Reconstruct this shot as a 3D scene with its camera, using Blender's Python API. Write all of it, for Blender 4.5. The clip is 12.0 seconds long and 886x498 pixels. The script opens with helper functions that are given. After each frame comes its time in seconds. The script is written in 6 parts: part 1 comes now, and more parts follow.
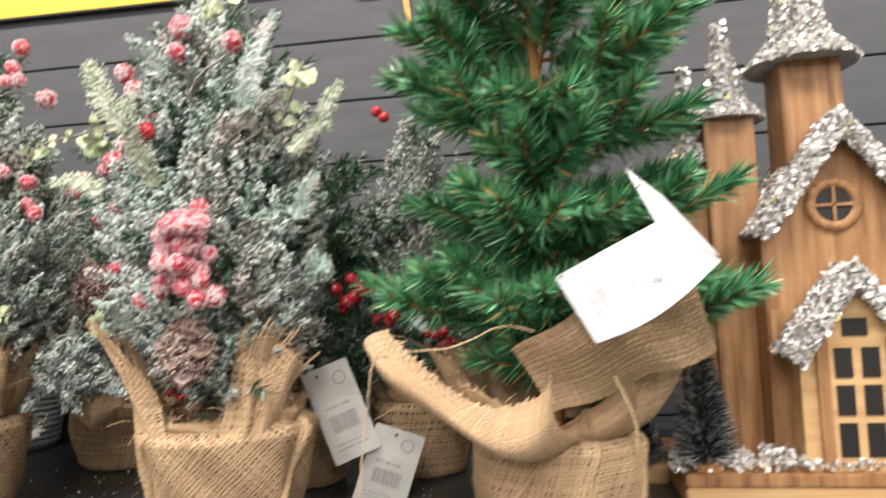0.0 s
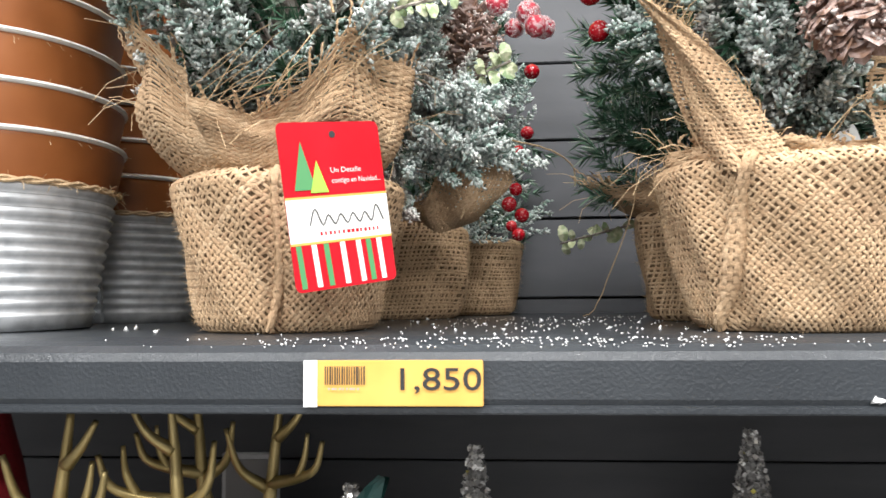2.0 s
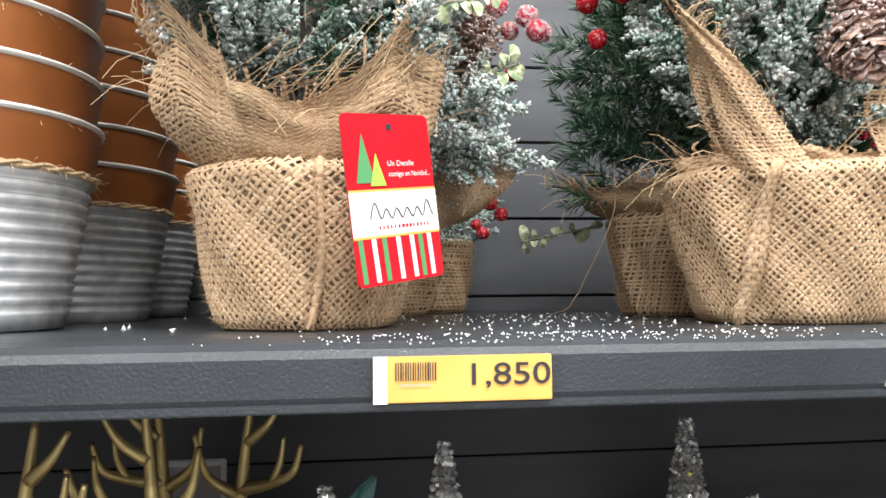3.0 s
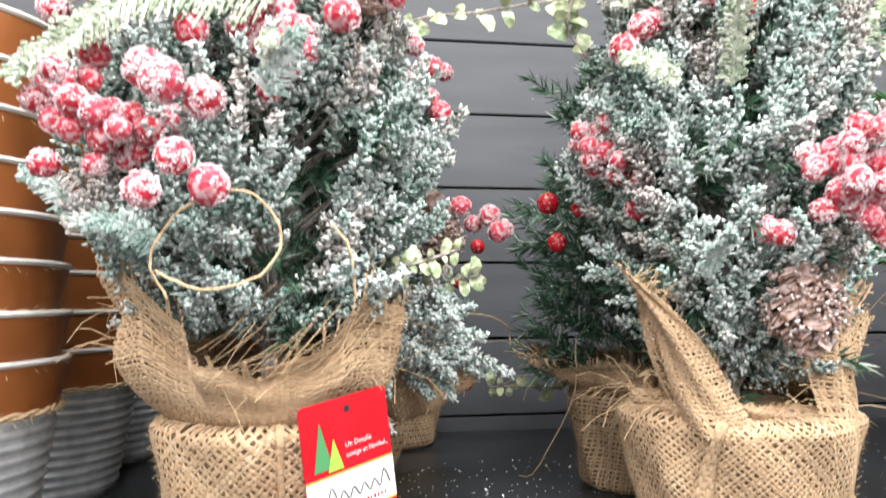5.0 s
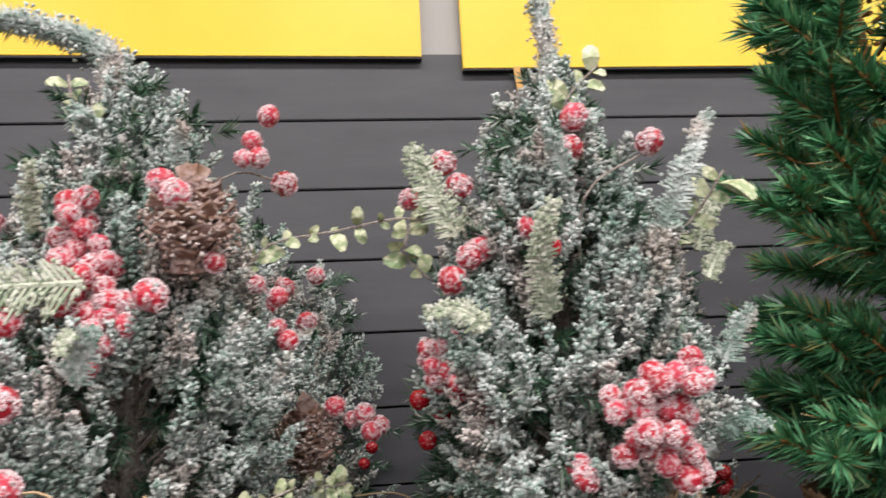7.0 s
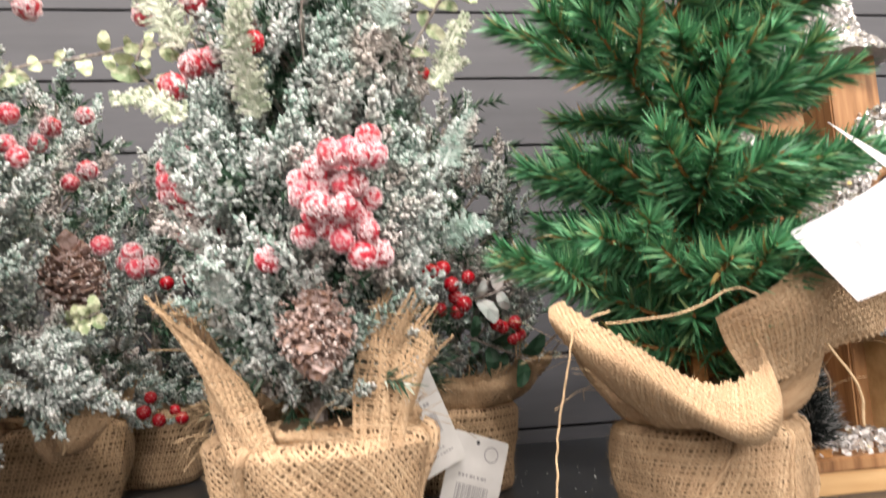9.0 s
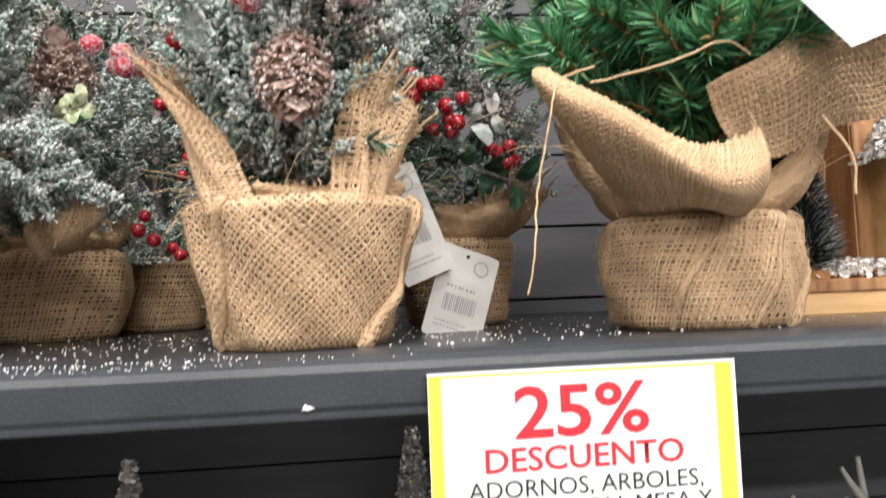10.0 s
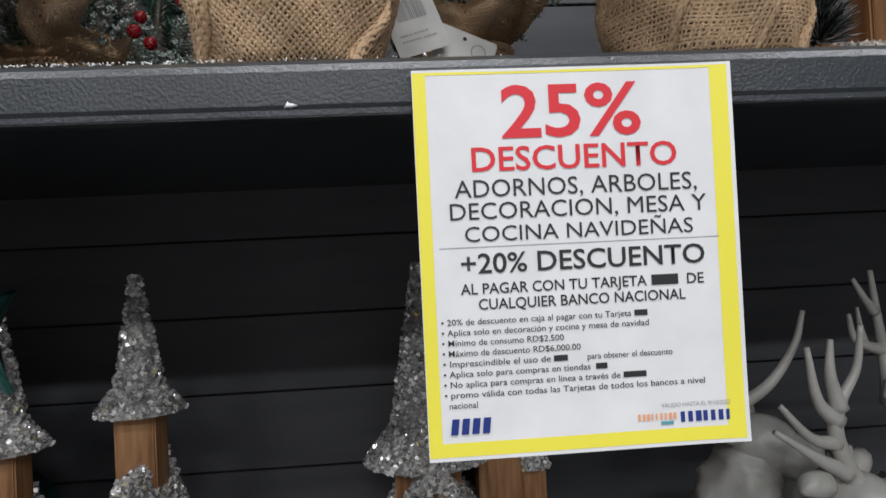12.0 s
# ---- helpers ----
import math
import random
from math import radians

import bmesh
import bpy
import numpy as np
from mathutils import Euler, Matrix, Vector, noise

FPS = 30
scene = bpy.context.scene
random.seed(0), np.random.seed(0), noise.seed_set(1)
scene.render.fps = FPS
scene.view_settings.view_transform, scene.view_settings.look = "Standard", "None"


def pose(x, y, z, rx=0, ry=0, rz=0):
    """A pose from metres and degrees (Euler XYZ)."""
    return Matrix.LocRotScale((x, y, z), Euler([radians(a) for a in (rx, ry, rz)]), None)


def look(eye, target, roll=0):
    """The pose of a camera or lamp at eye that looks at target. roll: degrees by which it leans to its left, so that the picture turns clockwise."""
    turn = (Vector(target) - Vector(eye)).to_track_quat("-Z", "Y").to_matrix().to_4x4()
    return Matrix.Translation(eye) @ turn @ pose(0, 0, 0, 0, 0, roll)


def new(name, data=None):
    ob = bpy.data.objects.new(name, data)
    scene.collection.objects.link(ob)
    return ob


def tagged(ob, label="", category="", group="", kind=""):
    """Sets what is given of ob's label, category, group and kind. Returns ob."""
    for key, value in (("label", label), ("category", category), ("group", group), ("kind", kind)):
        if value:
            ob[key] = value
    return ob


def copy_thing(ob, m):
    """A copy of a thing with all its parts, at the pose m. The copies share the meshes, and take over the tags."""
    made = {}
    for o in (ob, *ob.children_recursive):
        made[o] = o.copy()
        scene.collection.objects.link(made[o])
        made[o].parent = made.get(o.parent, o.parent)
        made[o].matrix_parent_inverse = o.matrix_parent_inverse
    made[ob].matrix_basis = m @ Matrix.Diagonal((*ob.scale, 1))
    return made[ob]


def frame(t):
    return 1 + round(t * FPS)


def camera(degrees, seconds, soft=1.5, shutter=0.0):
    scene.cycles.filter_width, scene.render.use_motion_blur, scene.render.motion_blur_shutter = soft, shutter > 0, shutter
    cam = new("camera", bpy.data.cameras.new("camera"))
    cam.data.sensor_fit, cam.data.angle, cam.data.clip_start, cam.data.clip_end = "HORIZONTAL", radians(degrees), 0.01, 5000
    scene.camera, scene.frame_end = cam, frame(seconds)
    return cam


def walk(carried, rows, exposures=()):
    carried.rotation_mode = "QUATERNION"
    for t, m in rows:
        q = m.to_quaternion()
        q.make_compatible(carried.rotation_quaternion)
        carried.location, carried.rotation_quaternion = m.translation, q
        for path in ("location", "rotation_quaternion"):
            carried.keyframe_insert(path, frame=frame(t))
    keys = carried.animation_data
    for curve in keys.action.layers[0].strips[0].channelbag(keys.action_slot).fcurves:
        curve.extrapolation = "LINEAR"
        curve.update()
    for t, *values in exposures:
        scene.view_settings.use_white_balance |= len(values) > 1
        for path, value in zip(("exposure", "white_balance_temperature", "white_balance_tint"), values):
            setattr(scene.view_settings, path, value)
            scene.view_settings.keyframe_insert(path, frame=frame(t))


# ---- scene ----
cam = camera(63.5, 12.0, shutter=0.4)
PATH = [
    (0, (0.257, -0.616, 1.427), (-0.053, 1.354, 1.575), -2.4),
    (0.5, (0.124, -0.596, 1.356), (-0.174, 1.378, 1.47), -2.0),
    (1, (-0.03, -0.529, 1.28), (-0.41, 1.431, 1.399), 0.1),
    (1.5, (-0.185, -0.466, 1.238), (-0.548, 1.496, 1.375), -0.4),
    (2, (-0.29, -0.417, 1.227), (-0.434, 1.574, 1.363), -0.5),
    (2.5, (-0.382, -0.409, 1.233), (-0.247, 1.582, 1.369), -2.1),
    (2.7, (-0.41, -0.412, 1.224), (-0.213, 1.573, 1.36), -1.8),
    (4.3, (-0.411, -0.426, 1.308), (-0.124, 1.55, 1.413), 1.0),
    (4.5, (-0.413, -0.433, 1.338), (-0.124, 1.543, 1.448), -0.1),
    (5, (-0.397, -0.446, 1.398), (-0.106, 1.527, 1.542), -0.4),
    (5.5, (-0.398, -0.47, 1.44), (-0.104, 1.497, 1.644), -1.3),
    (6, (-0.376, -0.489, 1.485), (-0.11, 1.474, 1.76), -1.6),
    (6.5, (-0.33, -0.492, 1.511), (-0.075, 1.47, 1.802), -2.4),
    (7, (-0.257, -0.501, 1.523), (-0.026, 1.462, 1.829), -2.9),
    (7.2, (-0.223, -0.502, 1.524), (0.001, 1.46, 1.838), -3.1),
    (8.8, (-0.078, -0.505, 1.408), (0.219, 1.455, 1.675), -3.2),
    (9, (-0.065, -0.504, 1.387), (0.222, 1.462, 1.614), -3.3),
    (9.5, (-0.054, -0.491, 1.32), (0.217, 1.486, 1.449), -2.1),
    (10, (-0.04, -0.486, 1.24), (0.184, 1.497, 1.365), -2.3),
    (10.5, (-0.044, -0.484, 1.17), (0.143, 1.504, 1.277), -1.9),
    (11, (-0.038, -0.475, 1.098), (0.128, 1.518, 1.156), -2.5),
    (11.5, (-0.025, -0.463, 1.058), (0.142, 1.53, 1.056), -2.8),
    (12, (-0.021, -0.471, 1.061), (0.135, 1.522, 1.099), -2.8),
]
EXPOSURE = [(0, -0.68, 6700, 12), (0.5, -0.42, 6700, 13), (1, -0.3, 6400, 12), (2.5, -0.03, 6200, 9), (4.5, -0.1, 6100, 10), (5.5, -0.25, 6200, 10), (6.0, -0.7, 6250, 12),
            (6.5, -1.2, 6400, 16), (7.2, -1.25, 6500, 16), (8.8, -0.58, 6800, 16), (9.5, -0.1, 6800, 16), (10.2, -0.5, 6300, 11), (11, -1.15, 6000, 10), (12, -1.4, 6000, 10)]
walk(cam, [(t, look(eye, target, roll)) for t, eye, target, roll in PATH], EXPOSURE)


# ---- world and light ----
def area_lamp(x, y, z, sx, sy, watts, colour):
    lamp = bpy.data.lights.new("unseen_ceiling_lamp", "AREA")
    lamp.shape, lamp.size, lamp.size_y = "RECTANGLE", sx, sy
    lamp.energy, lamp.color = watts, colour
    ob = new("unseen_ceiling_lamp", lamp)
    ob.matrix_world = look((x, y, z), (x, y + 0.001, 0))
    return ob


world = bpy.data.worlds.new("store")
scene.world = world
world.use_nodes = True
world.node_tree.nodes["Background"].inputs[0].default_value = (0.9, 0.95, 1.0, 1)
world.node_tree.nodes["Background"].inputs[1].default_value = 0.2
LIT = (1.0, 0.965, 0.92)
for lx in (-2.2, 0.0, 2.2):
    area_lamp(lx, -1.0, 3.42, 1.5, 0.3, 130, LIT)
    area_lamp(lx, -3.2, 3.42, 1.5, 0.3, 85, LIT)
    # added far row, out of view, brightened to reach spires below the shelf edge
    area_lamp(lx, -5.6, 3.42, 1.5, 0.3, 220, LIT)


# ---- materials ----
def material(name, base=(0.5, 0.5, 0.5), rough=0.6, metal=0.0, **more):
    m = bpy.data.materials.new(name)
    m.use_nodes = True
    b = m.node_tree.nodes["Principled BSDF"]
    b.inputs["Base Color"].default_value = (*base, 1)
    b.inputs["Roughness"].default_value = rough
    b.inputs["Metallic"].default_value = metal
    for k, v in more.items():
        b.inputs[k.replace("_", " ")].default_value = v
    return m


def add(m, kind, **values):
    n = m.node_tree.nodes.new(kind)
    for k, v in values.items():
        n.inputs[k].default_value = v
    return n


def link(m, a, b):
    m.node_tree.links.new(a, b)


def bsdf(m):
    return m.node_tree.nodes["Principled BSDF"]


def ramp(m, source, stops):
    n = m.node_tree.nodes.new("ShaderNodeValToRGB")
    e = n.color_ramp.elements
    while len(e) < len(stops):
        e.new(0.5)
    for el, (p, c) in zip(e, stops):
        el.position, el.color = p, (*c, 1)
    link(m, source, n.inputs[0])
    return n.outputs[0]


def grain(m, scale, detail=4.0, stretch=(1, 1, 1)):
    tc = add(m, "ShaderNodeTexCoord")
    mp = add(m, "ShaderNodeMapping", Scale=stretch)
    n = add(m, "ShaderNodeTexNoise", Scale=scale, Detail=detail)
    link(m, tc.outputs["Object"], mp.inputs[0])
    link(m, mp.outputs[0], n.inputs["Vector"])
    return n.outputs[0]


def bump(m, source, strength=0.3, distance=0.002):
    n = add(m, "ShaderNodeBump", Strength=strength, Distance=distance)
    link(m, source, n.inputs["Height"])
    link(m, n.outputs[0], bsdf(m).inputs["Normal"])


def island(m):
    return add(m, "ShaderNodeNewGeometry").outputs["Random Per Island"]


def by_object(m):
    return add(m, "ShaderNodeObjectInfo").outputs["Random"]


def mixed(m, a, b, factor):
    n = add(m, "ShaderNodeMix")
    n.data_type = "RGBA"
    link(m, factor, n.inputs[0])
    for v, i in ((a, 6), (b, 7)):
        if isinstance(v, tuple):
            n.inputs[i].default_value = (*v, 1)
        else:
            link(m, v, n.inputs[i])
    return n.outputs[2]


def colour(m, source):
    link(m, source, bsdf(m).inputs["Base Color"])


def speckled(name, stops, scale, rough, metal=0.0, detail=4.0, relief=0.3, distance=0.001, stretch=(1, 1, 1), **more):
    m = material(name, (0.5, 0.5, 0.5), rough, metal, **more)
    g = grain(m, scale, detail, stretch)
    colour(m, ramp(m, g, stops))
    if relief:
        bump(m, g, relief, distance)
    return m


# painted steel with a fine orange-peel texture
STEEL = material("shelf_steel", (0.03, 0.036, 0.042), 0.3)
colour(STEEL, ramp(STEEL, grain(STEEL, 9, 5), [(0.3, (0.020, 0.023, 0.027)), (0.7, (0.036, 0.041, 0.047))]))
bump(STEEL, grain(STEEL, 420, 3), 0.55, 0.0009)
PANEL = material("slat_board", (0.1, 0.1, 0.11), 0.58)
colour(PANEL, ramp(PANEL, grain(PANEL, 5, 5, (1, 1, 6)), [(0.3, (0.06, 0.062, 0.069)), (0.7, (0.082, 0.084, 0.093))]))
bump(PANEL, grain(PANEL, 260, 3), 0.12, 0.0006)
DARK = material("groove", (0.02, 0.02, 0.022), 0.7)
YELLOW = speckled("yellow_board", [(0.3, (0.88, 0.58, 0.02)), (0.7, (0.95, 0.66, 0.035))], 4, 0.42, relief=0.03)
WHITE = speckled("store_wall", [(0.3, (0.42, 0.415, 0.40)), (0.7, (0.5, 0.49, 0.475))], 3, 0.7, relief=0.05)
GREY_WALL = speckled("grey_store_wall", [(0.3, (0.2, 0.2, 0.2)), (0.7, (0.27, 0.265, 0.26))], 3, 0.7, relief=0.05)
FLOOR = speckled("floor_tile", [(0.3, (0.09, 0.088, 0.085)), (0.7, (0.13, 0.128, 0.125))], 6, 0.3, relief=0.02)
PAPER = speckled("paper", [(0.3, (0.66, 0.66, 0.67)), (0.7, (0.74, 0.74, 0.75))], 25, 0.55, relief=0.05)
LABEL_PAPER = speckled("thin_label_paper", [(0.3, (0.52, 0.52, 0.545)), (0.7, (0.60, 0.60, 0.62))], 14, 0.5, relief=0.1)
CARD = speckled("tag_card", [(0.3, (0.58, 0.57, 0.54)), (0.7, (0.68, 0.67, 0.64))], 40, 0.6, relief=0.05)
SIGN_YELLOW = material("print_yellow", (0.80, 0.72, 0.06), 0.55)
PRINT_RED = material("print_red", (0.62, 0.018, 0.03), 0.55)
PRINT_BLACK = material("print_black", (0.018, 0.018, 0.02), 0.55)
PRINT_BLUE = material("print_blue", (0.012, 0.03, 0.2), 0.55)
PRINT_ORANGE = material("print_orange", (0.75, 0.33, 0.17), 0.55)
PRINT_TEAL = material("print_teal", (0.1, 0.3, 0.36), 0.55)
PRINT_GREY = material("print_grey", (0.33, 0.32, 0.32), 0.55)
PRINT_GREEN = material("print_green", (0.08, 0.26, 0.1), 0.45)
PRINT_LIME = material("print_lime", (0.33, 0.6, 0.07), 0.45)
LABEL = speckled("price_label", [(0.3, (0.62, 0.33, 0.07)), (0.7, (0.72, 0.41, 0.10))], 30, 0.42, relief=0.02)
TAG_RED = speckled("glossy_red_card", [(0.3, (0.46, 0.006, 0.014)), (0.7, (0.54, 0.012, 0.022))], 20, 0.22, relief=0.02)
TAG_WHITE = material("glossy_white_card", (0.72, 0.71, 0.69), 0.25)

BURLAP = material("burlap", (0.4, 0.27, 0.14), 0.9)
b_mix = mixed(BURLAP, ramp(BURLAP, island(BURLAP), [(0.0, (0.48, 0.32, 0.185)), (0.6, (0.54, 0.375, 0.225)), (1.0, (0.62, 0.45, 0.285))]),
              (0.43, 0.28, 0.165), ramp(BURLAP, grain(BURLAP, 22, 4), [(0.45, (0, 0, 0)), (0.75, (0.7, 0.7, 0.7))]))
colour(BURLAP, b_mix)
bump(BURLAP, grain(BURLAP, 1300, 5), 0.9, 0.0011)
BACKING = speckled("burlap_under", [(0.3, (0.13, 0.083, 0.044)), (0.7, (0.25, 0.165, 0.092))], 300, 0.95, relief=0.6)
CLOTH = speckled("dense_burlap", [(0.3, (0.44, 0.29, 0.165)), (0.7, (0.62, 0.44, 0.27))], 500, 0.95, relief=0.5)
TWINE = speckled("jute_twine", [(0.3, (0.46, 0.31, 0.17)), (0.7, (0.68, 0.51, 0.32))], 700, 0.95, relief=0.7)

FROST = material("frosted_needles", (0.5, 0.55, 0.5), 0.85)
f_bits = ramp(FROST, island(FROST), [(0.0, (0.19, 0.29, 0.25)), (0.3, (0.40, 0.49, 0.45)), (0.7, (0.60, 0.655, 0.63)), (1.0, (0.77, 0.80, 0.78))])
f_green = mixed(FROST, f_bits, (0.10, 0.22, 0.16), ramp(FROST, grain(FROST, 17, 4), [(0.46, (0, 0, 0)), (0.66, (0.75, 0.75, 0.75))]))
colour(FROST, mixed(FROST, f_green, (0.48, 0.38, 0.35), ramp(FROST, grain(FROST, 14, 3), [(0.52, (0, 0, 0)), (0.62, (0.7, 0.7, 0.7))])))
bump(FROST, grain(FROST, 1600, 3), 0.6, 0.0008)
FLOCK = material("flock_snow", (0.8, 0.8, 0.78), 0.9)
flock_tint = mixed(FLOCK, ramp(FLOCK, island(FLOCK), [(0.0, (0.46, 0.52, 0.49)), (0.5, (0.62, 0.665, 0.645)), (1.0, (0.78, 0.805, 0.79))]), (0.24, 0.36, 0.30), ramp(FLOCK, grain(FLOCK, 17, 4), [(0.46, (0, 0, 0)), (0.66, (0.65, 0.65, 0.65))]))
colour(FLOCK, mixed(FLOCK, flock_tint, (0.62, 0.53, 0.50), ramp(FLOCK, grain(FLOCK, 14, 3), [(0.52, (0, 0, 0)), (0.62, (0.65, 0.65, 0.65))])))
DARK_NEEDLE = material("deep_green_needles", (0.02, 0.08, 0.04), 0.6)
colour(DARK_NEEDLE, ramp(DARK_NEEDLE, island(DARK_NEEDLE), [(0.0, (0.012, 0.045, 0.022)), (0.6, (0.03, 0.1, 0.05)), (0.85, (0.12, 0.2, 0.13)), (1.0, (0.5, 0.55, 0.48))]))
PINE = material("green_pvc_needles", (0.02, 0.15, 0.06), 0.32)
colour(PINE, ramp(PINE, island(PINE), [(0.0, (0.03, 0.115, 0.052)), (0.5, (0.075, 0.285, 0.13)), (0.86, (0.18, 0.45, 0.225)), (0.95, (0.28, 0.44, 0.2)), (1.0, (0.44, 0.24, 0.08))]))
STEM = speckled("brown_stem", [(0.3, (0.24, 0.11, 0.035)), (0.7, (0.46, 0.22, 0.07))], 200, 0.85)
BARK = speckled("frosted_stem", [(0.3, (0.16, 0.12, 0.1)), (0.7, (0.5, 0.46, 0.42))], 260, 0.9)
BERRY = material("frosted_red_berry", (0.6, 0.02, 0.04), 0.4)
b_frost = ramp(BERRY, grain(BERRY, 2.2, 4), [(0.47, (0.0, 0.0, 0.0)), (0.62, (0.7, 0.7, 0.7))])
colour(BERRY, mixed(BERRY, ramp(BERRY, by_object(BERRY), [(0.0, (0.38, 0.005, 0.018)), (0.6, (0.54, 0.010, 0.035)), (1.0, (0.62, 0.05, 0.09))]), (0.84, 0.70, 0.72), b_frost))
bump(BERRY, grain(BERRY, 5, 6), 0.3, 0.08)
FROST_GRAIN = material("berry_frost", (0.86, 0.70, 0.70), 0.8)
colour(FROST_GRAIN, ramp(FROST_GRAIN, island(FROST_GRAIN), [(0.0, (0.74, 0.34, 0.38)), (0.4, (0.82, 0.66, 0.68)), (1.0, (0.86, 0.82, 0.82))]))
RED_BERRY = material("red_berry", (0.42, 0.005, 0.014), 0.25)
colour(RED_BERRY, mixed(RED_BERRY, (0.42, 0.005, 0.014), (0.8, 0.6, 0.6), ramp(RED_BERRY, grain(RED_BERRY, 4, 4), [(0.56, (0, 0, 0)), (0.68, (0.7, 0.7, 0.7))])))
CONE = material("frosted_pine_cone", (0.2, 0.1, 0.06), 0.85)
colour(CONE, mixed(CONE, ramp(CONE, island(CONE), [(0.0, (0.15, 0.075, 0.045)), (1.0, (0.36, 0.21, 0.14))]), (0.60, 0.47, 0.44), ramp(CONE, grain(CONE, 140, 6), [(0.42, (0.05, 0.05, 0.05)), (0.62, (0.85, 0.85, 0.85))])))
MAUVE = material("mauve_frost", (0.55, 0.45, 0.43), 0.9)
colour(MAUVE, ramp(MAUVE, island(MAUVE), [(0.0, (0.28, 0.17, 0.13)), (0.5, (0.48, 0.36, 0.32)), (1.0, (0.70, 0.63, 0.60))]))
LEAF = material("variegated_leaf", (0.5, 0.55, 0.35), 0.6)
colour(LEAF, mixed(LEAF, ramp(LEAF, island(LEAF), [(0.0, (0.22, 0.32, 0.16)), (1.0, (0.45, 0.5, 0.28))]), (0.62, 0.64, 0.44), ramp(LEAF, grain(LEAF, 150, 3), [(0.42, (0, 0, 0)), (0.6, (1, 1, 1))])))
FERN = material("frosted_fern", (0.65, 0.68, 0.55), 0.85)
colour(FERN, ramp(FERN, island(FERN), [(0.0, (0.24, 0.31, 0.2)), (0.5, (0.5, 0.54, 0.42)), (1.0, (0.72, 0.73, 0.64))]))
bump(FERN, grain(FERN, 1200, 3), 0.6, 0.001)

RUST = speckled("brown_lacquer", [(0.3, (0.24, 0.075, 0.018)), (0.7, (0.33, 0.115, 0.032))], 14, 0.42, relief=0.05)
ZINC = speckled("galvanised_zinc", [(0.3, (0.42, 0.44, 0.46)), (0.5, (0.57, 0.59, 0.61)), (0.75, (0.72, 0.74, 0.76))], 70, 0.46, 0.35, detail=7.0, relief=0.35, distance=0.0015)
RIM = speckled("pale_rim", [(0.3, (0.66, 0.65, 0.62)), (0.7, (0.84, 0.83, 0.8))], 60, 0.4, 0.1, relief=0.1)
WOOD = speckled("honey_wood", [(0.25, (0.13, 0.055, 0.02)), (0.45, (0.31, 0.15, 0.06)), (0.72, (0.46, 0.255, 0.115))], 20, 0.55, detail=8.0, relief=0.15, stretch=(5, 5, 0.5))
WOOD_PALE = speckled("pale_wood", [(0.25, (0.5, 0.29, 0.12)), (0.8, (0.7, 0.47, 0.24))], 18, 0.5, relief=0.15, stretch=(0.5, 5, 5))
# random dark and bright flakes: sparkle of tilted sequins put into the colour
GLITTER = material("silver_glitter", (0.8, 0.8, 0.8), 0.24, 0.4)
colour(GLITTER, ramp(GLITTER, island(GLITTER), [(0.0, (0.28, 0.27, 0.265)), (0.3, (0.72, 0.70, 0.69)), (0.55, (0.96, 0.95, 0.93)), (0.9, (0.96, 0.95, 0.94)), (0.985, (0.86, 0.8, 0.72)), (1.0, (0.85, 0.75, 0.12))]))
GLUE = speckled("silver_base", [(0.3, (0.24, 0.235, 0.23)), (0.7, (0.46, 0.45, 0.44))], 300, 0.6, 0.3, relief=0.5)
BLACK = material("window_dark", (0.012, 0.01, 0.01), 0.5)
SISAL = material("dark_sisal", (0.02, 0.03, 0.03), 0.7)
colour(SISAL, ramp(SISAL, island(SISAL), [(0.0, (0.008, 0.013, 0.013)), (0.75, (0.03, 0.045, 0.042)), (0.86, (0.45, 0.47, 0.47)), (1.0, (0.8, 0.8, 0.8))]))
# white glaze, base colour greyed to carry the lower shelf's shade
CERAMIC = speckled("white_ceramic", [(0.3, (0.36, 0.35, 0.32)), (0.7, (0.50, 0.49, 0.46))], 26, 0.34, relief=0.6, distance=0.004)
GOLD = speckled("brushed_gold", [(0.3, (0.42, 0.32, 0.13)), (0.7, (0.64, 0.51, 0.24))], 40, 0.36, 0.7, relief=0.15)
FELT = speckled("red_felt", [(0.3, (0.2, 0.005, 0.01)), (0.7, (0.32, 0.01, 0.016))], 300, 0.95, relief=0.5)
SKIN = speckled("pink_felt", [(0.3, (0.5, 0.24, 0.17)), (0.7, (0.6, 0.32, 0.24))], 200, 0.9)
TEAL_LEAF = speckled("dark_teal_leaf", [(0.3, (0.008, 0.045, 0.04)), (0.7, (0.02, 0.085, 0.075))], 60, 0.45)
SNOW = material("loose_snow", (0.8, 0.8, 0.8), 0.7)
PLASTIC = material("clear_pot_liner", (0.55, 0.54, 0.52), 0.3)


